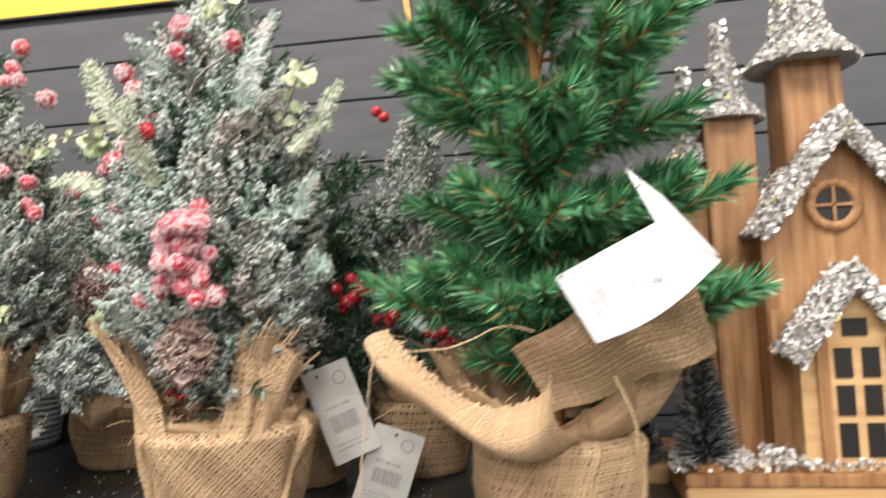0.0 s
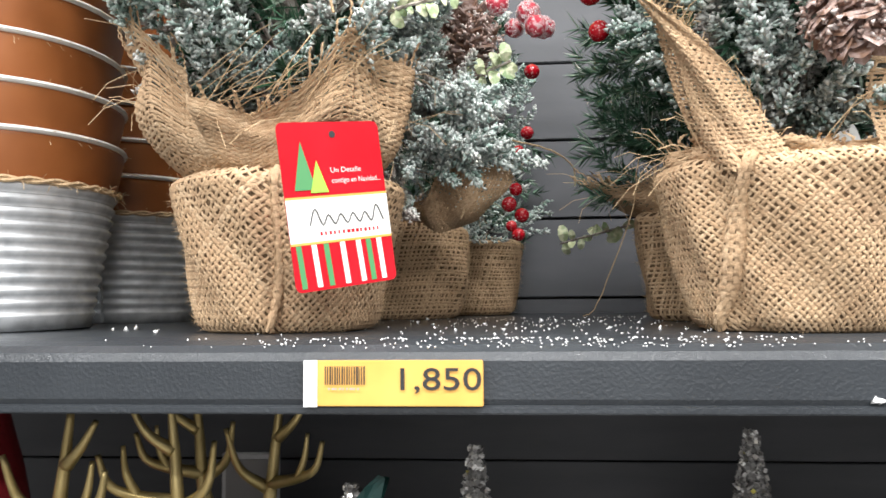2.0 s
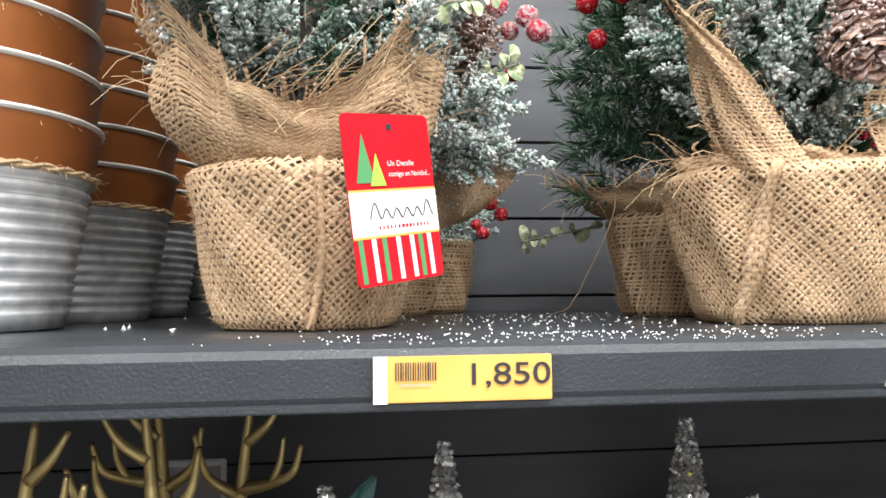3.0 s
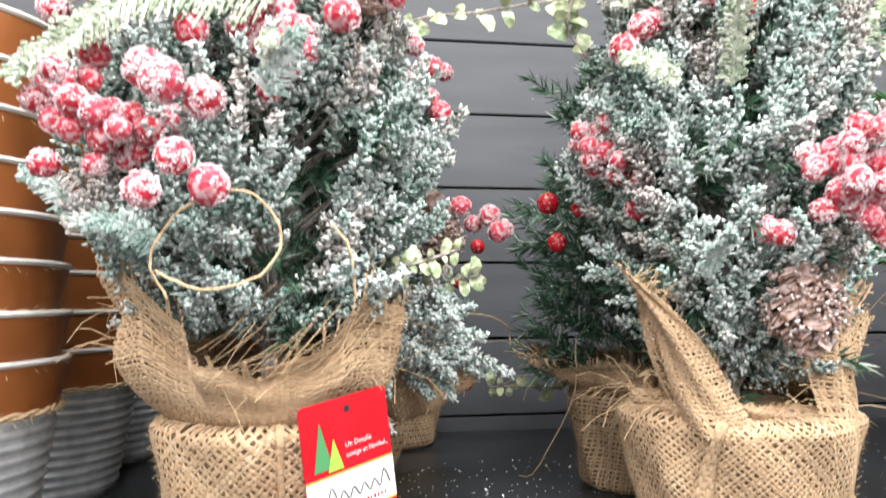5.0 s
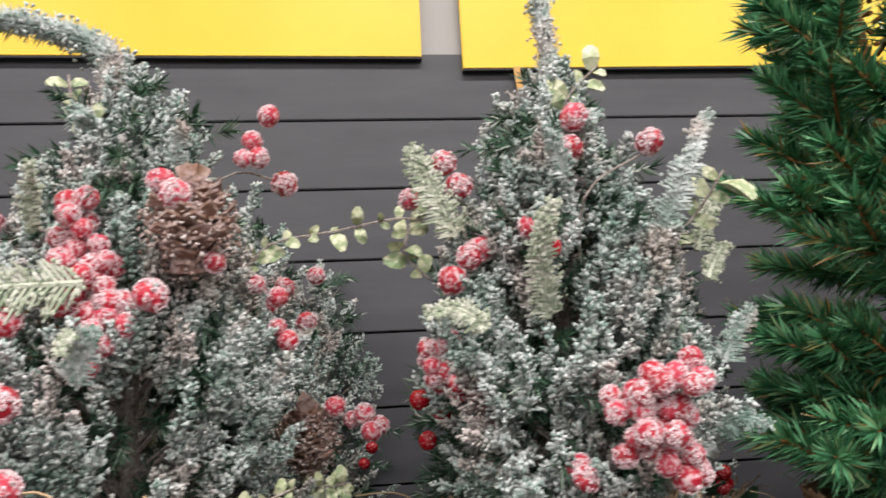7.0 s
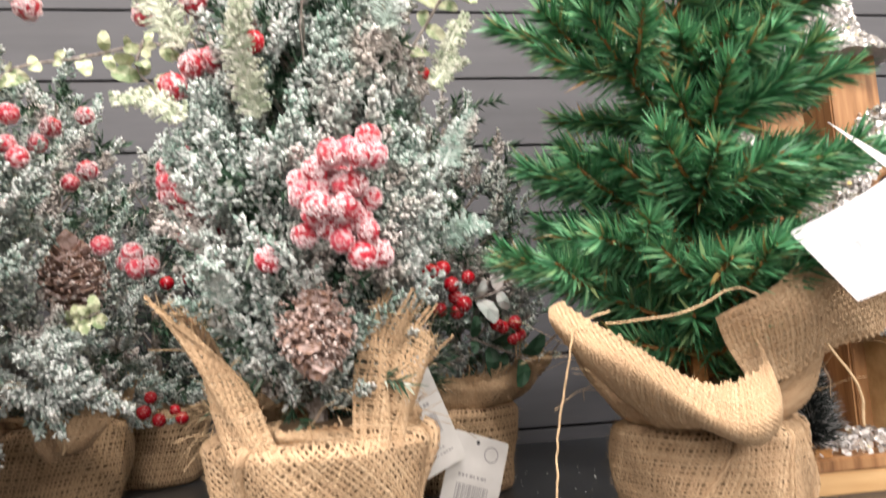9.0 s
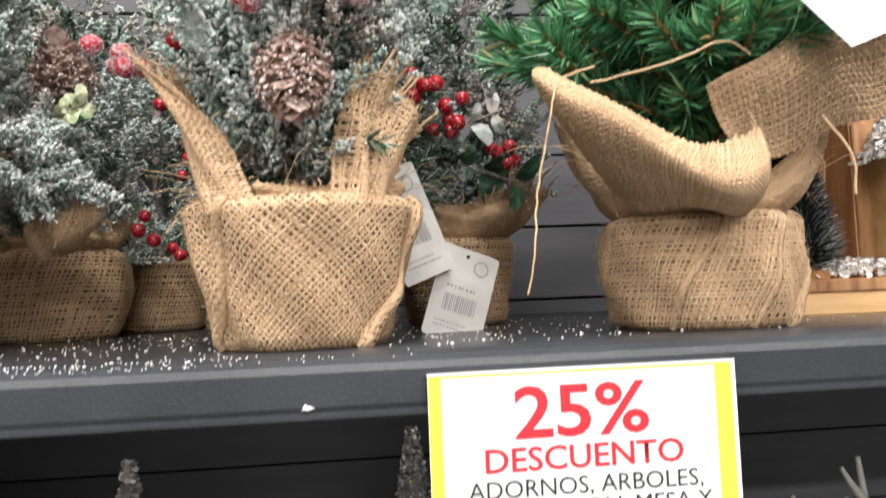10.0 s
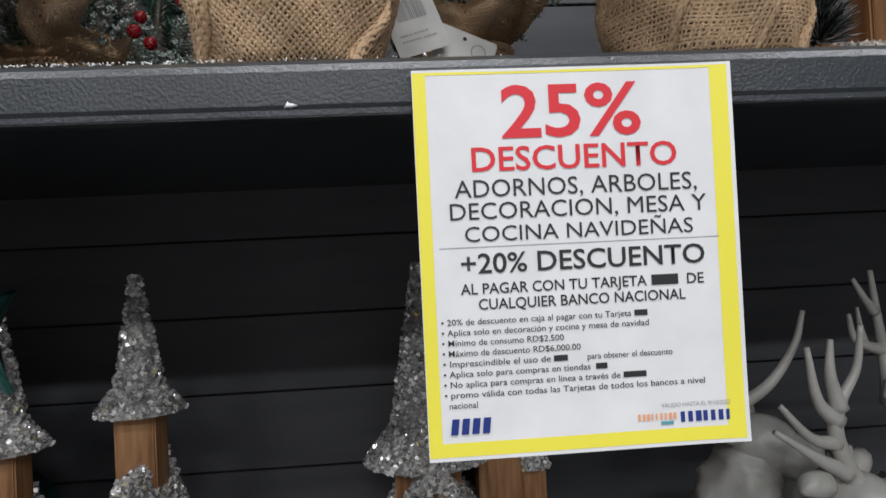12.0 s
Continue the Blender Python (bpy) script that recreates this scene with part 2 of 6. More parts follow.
# ---- mesh tools ----
class Shape:
    """Collects vertices and faces of one mesh."""

    def __init__(self):
        self.v, self.f, self.n = [], [], 0

    def put(self, verts, faces):
        verts = np.asarray(verts, float).reshape(-1, 3)
        self.v.append(verts)
        self.f.extend([tuple(int(i) + self.n for i in f) for f in faces])
        self.n += len(verts)
        return self

    def put_tris(self, verts, tris):
        self.v.append(np.asarray(verts, float).reshape(-1, 3))
        self.f.append(np.asarray(tris, int) + self.n)
        self.n += len(self.v[-1])
        return self

    def box(self, x0, y0, z0, x1, y1, z1, bevel=0.0, turn=None):
        bm = bmesh.new()
        bmesh.ops.create_cube(bm, size=1)
        for v in bm.verts:
            v.co = Vector((x0 + (v.co.x + 0.5) * (x1 - x0), y0 + (v.co.y + 0.5) * (y1 - y0), z0 + (v.co.z + 0.5) * (z1 - z0)))
        if bevel:
            bmesh.ops.bevel(bm, geom=list(bm.edges), offset=bevel, segments=2, affect="EDGES")
        if turn:
            bmesh.ops.transform(bm, matrix=turn, verts=list(bm.verts))
        self.put([v.co[:] for v in bm.verts], [[v.index for v in f.verts] for f in self._indexed(bm)])
        bm.free()
        return self

    def _indexed(self, bm):
        bm.verts.index_update()
        return list(bm.faces)

    def ball(self, centre, radii, turn=None, u=12, v=8):
        pts, faces = [], []
        for j in range(v + 1):
            a = math.pi * j / v
            for i in range(u):
                p = Vector((math.sin(a) * math.cos(2 * math.pi * i / u) * radii[0], math.sin(a) * math.sin(2 * math.pi * i / u) * radii[1], math.cos(a) * radii[2]))
                pts.append((turn @ p if turn else p) + Vector(centre))
        for j in range(v):
            for i in range(u):
                faces.append((j * u + i, (j + 1) * u + i, (j + 1) * u + (i + 1) % u, j * u + (i + 1) % u))
        return self.put([p[:] for p in pts], faces)

    def tube(self, points, radii, sides=6):
        pts = [Vector(p) for p in points]
        if isinstance(radii, (int, float)):
            radii = [radii] * len(pts)
        verts, faces, side = [], [], None
        for k, p in enumerate(pts):
            d = (pts[min(k + 1, len(pts) - 1)] - pts[max(k - 1, 0)]).normalized()
            if side is None:
                side = d.orthogonal().normalized()
            side = (side - d * side.dot(d)).normalized()
            up = d.cross(side)
            for i in range(sides):
                a = 2 * math.pi * i / sides
                verts.append((p + (side * math.cos(a) + up * math.sin(a)) * radii[k])[:])
        for k in range(len(pts) - 1):
            for i in range(sides):
                j = (i + 1) % sides
                faces.append((k * sides + i, k * sides + j, (k + 1) * sides + j, (k + 1) * sides + i))
        faces.append(tuple(range(sides))[::-1])
        faces.append(tuple(range((len(pts) - 1) * sides, len(pts) * sides)))
        return self.put(verts, faces)

    def lathe(self, profile, steps=48, centre=(0, 0)):
        m = len(profile)
        verts = [(centre[0] + r * math.cos(2 * math.pi * i / steps), centre[1] + r * math.sin(2 * math.pi * i / steps), z) for i in range(steps) for r, z in profile]
        faces = [(i * m + k, ((i + 1) % steps) * m + k, ((i + 1) % steps) * m + k + 1, i * m + k + 1) for i in range(steps) for k in range(m - 1)]
        return self.put(verts, faces)

    def prism(self, outline, y0, y1):
        """An outline in x, z drawn out from y0 to y1."""
        n = len(outline)
        verts = [(x, y0, z) for x, z in outline] + [(x, y1, z) for x, z in outline]
        return self.put(verts, [tuple(range(n)), tuple(range(n, 2 * n))[::-1]] + [(i, i + n, (i + 1) % n + n, (i + 1) % n) for i in range(n)])

    def mesh(self, name, smooth=False):
        me = bpy.data.meshes.new(name)
        verts = np.concatenate(self.v)
        if self.f and isinstance(self.f[0], np.ndarray):
            tris = np.concatenate(self.f)
            k = tris.shape[1]
            me.vertices.add(len(verts))
            me.vertices.foreach_set("co", verts.ravel())
            me.loops.add(tris.size)
            me.loops.foreach_set("vertex_index", tris.ravel())
            me.polygons.add(len(tris))
            me.polygons.foreach_set("loop_start", np.arange(0, tris.size, k))
            me.update(calc_edges=True)
        else:
            me.from_pydata(verts.tolist(), [], self.f)
            bm = bmesh.new()
            bm.from_mesh(me)
            bmesh.ops.recalc_face_normals(bm, faces=list(bm.faces))
            bm.to_mesh(me)
            bm.free()
        if smooth:
            me.polygons.foreach_set("use_smooth", np.ones(len(me.polygons), bool))
        return me


def part(name, shape, mat, parent=None, label="", smooth=False, at=None):
    me = shape if isinstance(shape, bpy.types.Mesh) else shape.mesh(name, smooth)
    if mat and not me.materials:
        me.materials.append(mat)
    ob = new(name, me)
    if at is not None:
        ob.matrix_basis = at
    ob.parent = parent
    return tagged(ob, label)


def thing(name, label, category, at=(0, 0, 0), group="", kind="", turn=0.0):
    ob = new(name)
    ob.empty_display_size = 0.02
    ob.matrix_basis = pose(*at, 0, 0, turn)
    return tagged(ob, label, category, group, kind)


def lettering(body, mat, parent, x0, x1, z0, height, y, bold=0.0, name="lettering"):
    """Flat letters in the plane y, from x0 to x1 and up from z0."""
    cu = bpy.data.curves.new(name, "FONT")
    cu.body, cu.size, cu.extrude, cu.offset = body, 1.0, 0.0, bold
    cu.resolution_u = 3
    ob = bpy.data.objects.new(name, cu)
    scene.collection.objects.link(ob)
    me = bpy.data.meshes.new_from_object(ob.evaluated_get(bpy.context.evaluated_depsgraph_get()))
    bpy.data.objects.remove(ob)
    xs = [v.co.x for v in me.vertices]
    a, b = min(xs), max(xs)
    for v in me.vertices:
        v.co = (x0 + (v.co.x - a) / (b - a) * (x1 - x0), y, z0 + v.co.y / 0.69 * height)
    return part(name, me, mat, parent)


def bars(mat, parent, x0, x1, z0, height, y, n, seed=1, name="printed_bar"):
    r = random.Random(seed)
    made, x = [], x0
    step = (x1 - x0) / n
    for i in range(n):
        w = step * r.uniform(0.35, 0.8)
        made.append(part(name, Shape().put([(x, y, z0), (x + w, y, z0), (x + w, y, z0 + height), (x, y, z0 + height)], [(0, 1, 2, 3)]), mat, parent))
        x += step
    return made


def flat(x0, x1, z0, z1, y):
    return Shape().put([(x0, y, z0), (x1, y, z0), (x1, y, z1), (x0, y, z1)], [(0, 1, 2, 3)])


# ---- the store round the shelf ----
SHELF, BACK, LOWER = 1.2035, 0.625, 0.40


def structure(name, shape, mat, label, category):
    return tagged(part(name, shape, mat), label, category, kind="structure")


# room added out of view; floor, ceiling and grey walls toned against bounced light
structure("floor", Shape().box(-6, -7, -0.1, 6, 3, 0), FLOOR, "unseen polished floor below the shelves, darkened against bounced light", "floor")
structure("ceiling", Shape().box(-6, -7, 3.5, 6, 3, 3.6), WHITE, "unseen pale ceiling above the aisle, toned against bounced light", "ceiling")
structure("wall_north", Shape().box(-6, 1.5, 0, 6, 1.6, 3.5), WHITE, "pale store wall behind the shelving", "wall")
structure("wall_south", Shape().box(-6, -7.1, 0, 6, -7, 3.5), GREY_WALL, "unseen grey wall across the aisle, toned against bounced light", "wall")
structure("wall_west", Shape().box(-6.1, -7, 0, -6, 3, 3.5), GREY_WALL, "unseen grey wall at the aisle's end, toned against bounced light", "wall")
structure("wall_east", Shape().box(6, -7, 0, 6.1, 3, 3.5), GREY_WALL, "unseen grey wall at the aisle's far end, toned against bounced light", "wall")

# back of the shelving: horizontal boards with open joints
wall_back = tagged(part("wall_back", Shape().box(-1.9, BACK + 0.014, 0.1, 1.9, BACK + 0.03, 2.02), DARK),
                   "dark grey slatted back panel of the shelving", "wall", kind="structure")
board_shape = Shape().box(-1.9, 0, 0.0016, 1.9, 0.0135, 0.1134, bevel=0.0014).mesh("board")
board_shape.materials.append(PANEL)
for k in range(14):
    part("board", board_shape, None, wall_back, at=pose(0, BACK, 1.34 - 0.115 * 8 + 0.115 * k))


def shelf(z, front, label):
    s = thing("shelf", label, "shelf")
    prof = [(front + 0.002, z - 0.040), (front, z - 0.035), (front, z - 0.013), (front + 0.002, z - 0.008), (front + 0.007, z - 0.004), (front + 0.016, z - 0.0015), (front + 0.03, z),
            (BACK - 0.002, z), (BACK - 0.002, z - 0.02), (front + 0.03, z - 0.022), (front + 0.026, z - 0.041)]
    deck = Shape()
    n = len(prof)
    deck.put([(-1.9, y, h) for y, h in prof] + [(1.9, y, h) for y, h in prof],
             [tuple(range(n)), tuple(range(n, 2 * n))] + [(i, (i + 1) % n, (i + 1) % n + n, i + n) for i in range(n)])
    part("deck", deck, STEEL, s)
    lip = Shape().box(-1.9, front - 0.0022, z - 0.0435, 1.9, front + 0.006, z - 0.0385, bevel=0.001)
    part("lower_lip", lip, STEEL, s)
    for x in (-1.3, 0.95):
        part("bracket", Shape().box(x, front + 0.05, z - 0.07, x + 0.012, BACK - 0.002, z - 0.0205), STEEL, s)
    return s


shelf(SHELF, 0.0, "charcoal steel shelf dusted with loose white flakes")
shelf(LOWER, -0.06, "charcoal steel lower shelf in deep shade")

structure("upper_panel", Shape().box(-1.9, BACK + 0.012, 2.0315, 1.9, BACK + 0.03, 2.56, bevel=0.002), WHITE, "pale beige upper back panel behind the header boards", "wall")
# yellow header boards
for x0, x1, z0, lean in ((-1.75, -0.145, 2.026, 0.3), (-0.077, 1.6, 1.997, -0.3)):
    hb = tagged(part("header_board", Shape().box(0, -0.012, 0, x1 - x0, 0, 0.5, bevel=0.002), YELLOW), "plain bright yellow header board above the back panel", "sign", "header boards")
    hb.matrix_basis = pose(x0, BACK - 0.001, z0, 0, lean, 0)
    part("edge_strip", Shape().box(0, -0.013, -0.003, x1 - x0, 0.0, 0.0), DARK, hb)
tie = thing("plastic_strip", "pale yellow plastic strip hanging below the header board", "strip", (0.016, BACK - 0.016, 1.912))
part("band", Shape().box(0, 0, 0, 0.011, 0.002, 0.088, bevel=0.0006, turn=pose(0, 0, 0, 0, -6, 0)), LABEL, tie)
note = thing("wall_label", "small white adhesive label on the grey back panel", "label", (-0.9, BACK - 0.003, 1.907))
part("sheet", Shape().box(0, 0, 0, 0.07, 0.002, 0.034, bevel=0.0008), PAPER, note)
bars(PRINT_GREY, note, 0.012, 0.038, 0.016, 0.006, -0.0006, 5, 3)
part("stamp", flat(0.048, 0.062, 0.012, 0.026, -0.0006), CARD, note)


# ---- paper sign and price label ----
def discount_sign():
    W, H = 0.2145, 0.2545
    s = thing("discount_sign", "white paper discount notice with yellow border taped over the shelf edge", "sign", (0.0, -0.0055, SHELF - 0.0165 - H))
    sheet = Shape()
    nx, nz = 14, 16

    def at(a, b, off=0.0):
        curl = 0.006 * max(0.0, a - 0.8) ** 2 / 0.04 + 0.004 * max(0.0, 0.25 - b) ** 2 / 0.06 + 0.0012 * math.sin(5 * a + 3 * b)
        return (a * W, -0.001 - curl * 0.35 - off, b * H)

    verts = [at(i / nx, j / nz) for j in range(nz + 1) for i in range(nx + 1)]
    verts += [(x, y + 0.0004, z) for x, y, z in verts]
    m = (nx + 1) * (nz + 1)
    faces = []
    for j in range(nz):
        for i in range(nx):
            a = j * (nx + 1) + i
            faces += [(a, a + 1, a + nx + 2, a + nx + 1), (a + m, a + m + nx + 1, a + m + nx + 2, a + m + 1)]
    part("sheet", sheet.put(verts, faces), PAPER, s)
    part("tape", Shape().box(0.0, -0.0008, H - 0.002, W, 0.006, H - 0.0008), PAPER, s)

    def area(name, a0, a1, b0, b1, mat):
        sh = Shape()
        n, k = max(1, int((a1 - a0) * nx)), max(1, int((b1 - b0) * nz))
        v = [at(a0 + (a1 - a0) * i / n, b0 + (b1 - b0) * j / k, 0.00015) for j in range(k + 1) for i in range(n + 1)]
        sh.put(v, [(j * (n + 1) + i, j * (n + 1) + i + 1, (j + 1) * (n + 1) + i + 1, (j + 1) * (n + 1) + i) for j in range(k) for i in range(n)])
        part(name, sh, mat, s)

    area("border", 0.002, 0.042, 0.010, 0.993, SIGN_YELLOW)
    area("border", 0.932, 0.987, 0.010, 0.993, SIGN_YELLOW)
    area("border", 0.042, 0.932, 0.010, 0.045, SIGN_YELLOW)
    area("border", 0.042, 0.932, 0.986, 0.993, SIGN_YELLOW)
    area("rule", 0.06, 0.942, 0.5385, 0.541, PRINT_GREY)

    def words(body, a0, a1, top, bottom, mat, bold=0.0):
        me = lettering(body, mat, s, a0 * W, a1 * W, (1 - bottom) * H, (bottom - top) * H, 0.0, bold)
        for v in me.data.vertices:
            v.co.y = at(v.co.x / W, v.co.z / H, 0.0004)[1]

    def strip(mat, a0, a1, low, tall, n, seed, name="printed_bar"):
        for ob in bars(mat, s, a0 * W, a1 * W, low * H, tall * H, 0.0, n, seed, name):
            for v in ob.data.vertices:
                v.co.y = at(v.co.x / W, v.co.z / H, 0.0004)[1]

    words("25%", 0.27, 0.708, 0.047, 0.179, PRINT_RED, 0.016)
    words("DESCUENTO", 0.172, 0.816, 0.204, 0.265, PRINT_RED, 0.012)
    words("ADORNOS, ARBOLES,", 0.115, 0.875, 0.287, 0.332, PRINT_BLACK)
    words("DECORACION, MESA Y", 0.098, 0.902, 0.346, 0.389, PRINT_BLACK)
    words("COCINA NAVIDEÑAS", 0.14, 0.856, 0.407, 0.446, PRINT_BLACK)
    words("+20% DESCUENTO", 0.124, 0.888, 0.477, 0.527, PRINT_BLACK, 0.012)
    words("AL PAGAR CON TU TARJETA", 0.119, 0.70, 0.553, 0.580, PRINT_BLACK, 0.009)
    strip(PRINT_BLACK, 0.715, 0.85, 1 - 0.580, 0.027, 1, 5)
    words("DE", 0.828, 0.881, 0.553, 0.580, PRINT_BLACK, 0.009)
    words("CUALQUIER BANCO NACIONAL", 0.172, 0.821, 0.593, 0.620, PRINT_BLACK, 0.009)
    rows = [("• 20% de descuento en caja al pagar con tu Tarjeta", 0.645), ("• Aplica solo en decoración y cocina y mesa de navidad", 0.699), ("• Mínimo de consumo RD$2,500", 0.429),
            ("• Máximo de descuento RD$6,000.00", 0.48), ("• Imprescindible el uso de", 0.385), ("• Aplica solo para compras en tiendas", 0.508),
            ("• No aplica para compras en línea a través de", 0.60), ("• promo válida con todas las Tarjetas de todos los bancos a nivel", 0.867), ("nacional", 0.154)]
    extra = {0: (0.655, 0.712), 4: (0.395, 0.49), 5: (0.525, 0.582), 6: (0.61, 0.713)}
    for k, (body, a1) in enumerate(rows):
        base = 0.657 + 0.0264 * k
        words(body, 0.055 if k < 8 else 0.068, a1, base - 0.0155, base, PRINT_BLACK, 0.003)
        if k in extra:
            strip(PRINT_BLACK, extra[k][0], extra[k][1], 1 - base, 0.015, 1, k)
    words("para obtener el descuento", 0.50, 0.769, 0.657 + 0.0264 * 4 - 0.0155, 0.657 + 0.0264 * 4, PRINT_BLACK, 0.003)
    mark = Shape()
    for k in range(4):
        x = (0.068 + 0.032 * k) * W
        mark.put([(x, -0.0028, 0.066 * H), (x + 0.022 * W, -0.0028, 0.066 * H), (x + 0.028 * W, -0.0028, 0.106 * H), (x + 0.006 * W, -0.0028, 0.106 * H)], [(0, 1, 2, 3)])
    part("brand_mark", mark, PRINT_BLUE, s)
    strip(PRINT_BLUE, 0.783, 0.951, 0.060, 0.027, 7, 11, "brand_mark")
    strip(PRINT_ORANGE, 0.648, 0.774, 0.069, 0.017, 9, 12, "brand_mark")
    strip(PRINT_TEAL, 0.72, 0.79, 0.056, 0.009, 1, 12, "brand_mark")
    words("VALIDO HASTA EL 9/10/2022", 0.723, 0.942, 0.889, 0.900, PRINT_GREY)
    return s


discount_sign()

price = thing("price_label", "yellow paper price label clipped to the shelf edge", "price label", (-0.401, -0.0045, SHELF - 0.0385))
part("card", Shape().box(0, 0, 0, 0.1035, 0.0035, 0.0262, bevel=0.0005), LABEL, price)
part("end_strip", Shape().box(-0.0005, -0.0006, -0.0003, 0.0075, 0, 0.0265), PAPER, price)
bars(PRINT_BLACK, price, 0.012, 0.036, 0.0125, 0.0105, -0.0008, 17, 7, "barcode")
bars(PRINT_GREY, price, 0.014, 0.033, 0.0095, 0.0012, -0.0008, 9, 8)
lettering("1,850", PRINT_BLACK, price, 0.056, 0.1025, 0.0095, 0.0125, -0.0008, 0.004)


# ---- galvanised flower buckets ----
def bucket():
    """One bucket: ribbed zinc body, brown upper band, rolled rim and a twine cord."""
    b = thing("bucket", "galvanised ribbed bucket with brown band and jute cord", "bucket", group="stacked buckets")
    rb, rt, h, hz = 0.073, 0.099, 0.150, 0.112

    def rad(z):
        return rb + (rt - rb) * z / h
    prof = [(0.0, 0.002), (rb - 0.004, 0.002), (rb, 0.0)]
    z = 0.008
    while z < hz - 0.004:
        prof += [(rad(z), z), (rad(z) + 0.0021, z + 0.0028), (rad(z) + 0.0019, z + 0.0048), (rad(z), z + 0.007)]
        z += 0.0098
    prof += [(rad(hz), hz), (rad(hz) - 0.001, hz), (rad(0.02) - 0.0015, 0.02), (0.0, 0.004)]
    part("body", Shape().lathe(prof, 44), ZINC, b, smooth=True)
    part("seam", Shape().tube([(rad(zz) + 0.001, 0, zz) for zz in (0.002, 0.04, 0.08, hz)], 0.0016, 5), ZINC, b, at=pose(0, 0, 0, 0, 0, -72))
    band = [(rad(hz), hz), (rad(h - 0.005) + 0.001, h - 0.005), (rad(h), h), (rad(h) - 0.0015, h), (rad(hz) - 0.0015, hz)]
    part("band", Shape().lathe(band, 44), RUST, b, smooth=True)
    rim = [(rad(h) + 0.0028 * math.cos(a), h + 0.0024 * math.sin(a)) for a in [2 * math.pi * k / 8 for k in range(9)]]
    part("rim", Shape().lathe(rim, 44), RIM, b, smooth=True)
    cord = Shape()
    for ph in (0.0, math.pi):
        cord.tube([((rad(hz) + 0.002 + 0.0012 * math.cos(k * 0.9 + ph)) * math.cos(2 * math.pi * k / 110), (rad(hz) + 0.002 + 0.0012 * math.cos(k * 0.9 + ph)) * math.sin(2 * math.pi * k / 110),
                    hz + 0.001 + 0.0016 * math.sin(k * 0.9 + ph)) for k in range(111)], 0.0016, 5)
    r = random.Random(4)
    for k in range(90):
        a = r.uniform(0, 2 * math.pi)
        p = Vector(((rad(hz) + 0.003) * math.cos(a), (rad(hz) + 0.003) * math.sin(a), hz))
        q = p + Vector((math.cos(a) * r.uniform(0, 0.006) + r.uniform(-0.004, 0.004), math.sin(a) * r.uniform(0, 0.006), r.uniform(-0.008, 0.008)))
        cord.tube([p, (p + q) / 2 + Vector((0, 0, 0.001)), q], 0.0002, 3)
    part("cord", cord, TWINE, b)
    return b


first = None
STACKS = ((-0.705, 0.15, 8, -1.6), (-0.702, 0.362, 8, 0.8), (-0.70, 0.52, 6, 0.0))
for sx, sy, count, lean in STACKS:
    for k in range(count):
        r = random.Random(int(sx * 1000) + k)
        m = pose(sx + lean * 0.0008 * k, sy, SHELF + 0.0365 * k, r.uniform(-0.6, 0.6), r.uniform(-0.6, 0.6) + lean * 0.25, r.uniform(-12, 12))
        if first is None:
            first = bucket()
            first.matrix_basis = m
        else:
            copy_thing(first, m)


# ---- burlap ----
def unit(a):
    return a / (np.linalg.norm(a, axis=-1, keepdims=True) + 1e-9)


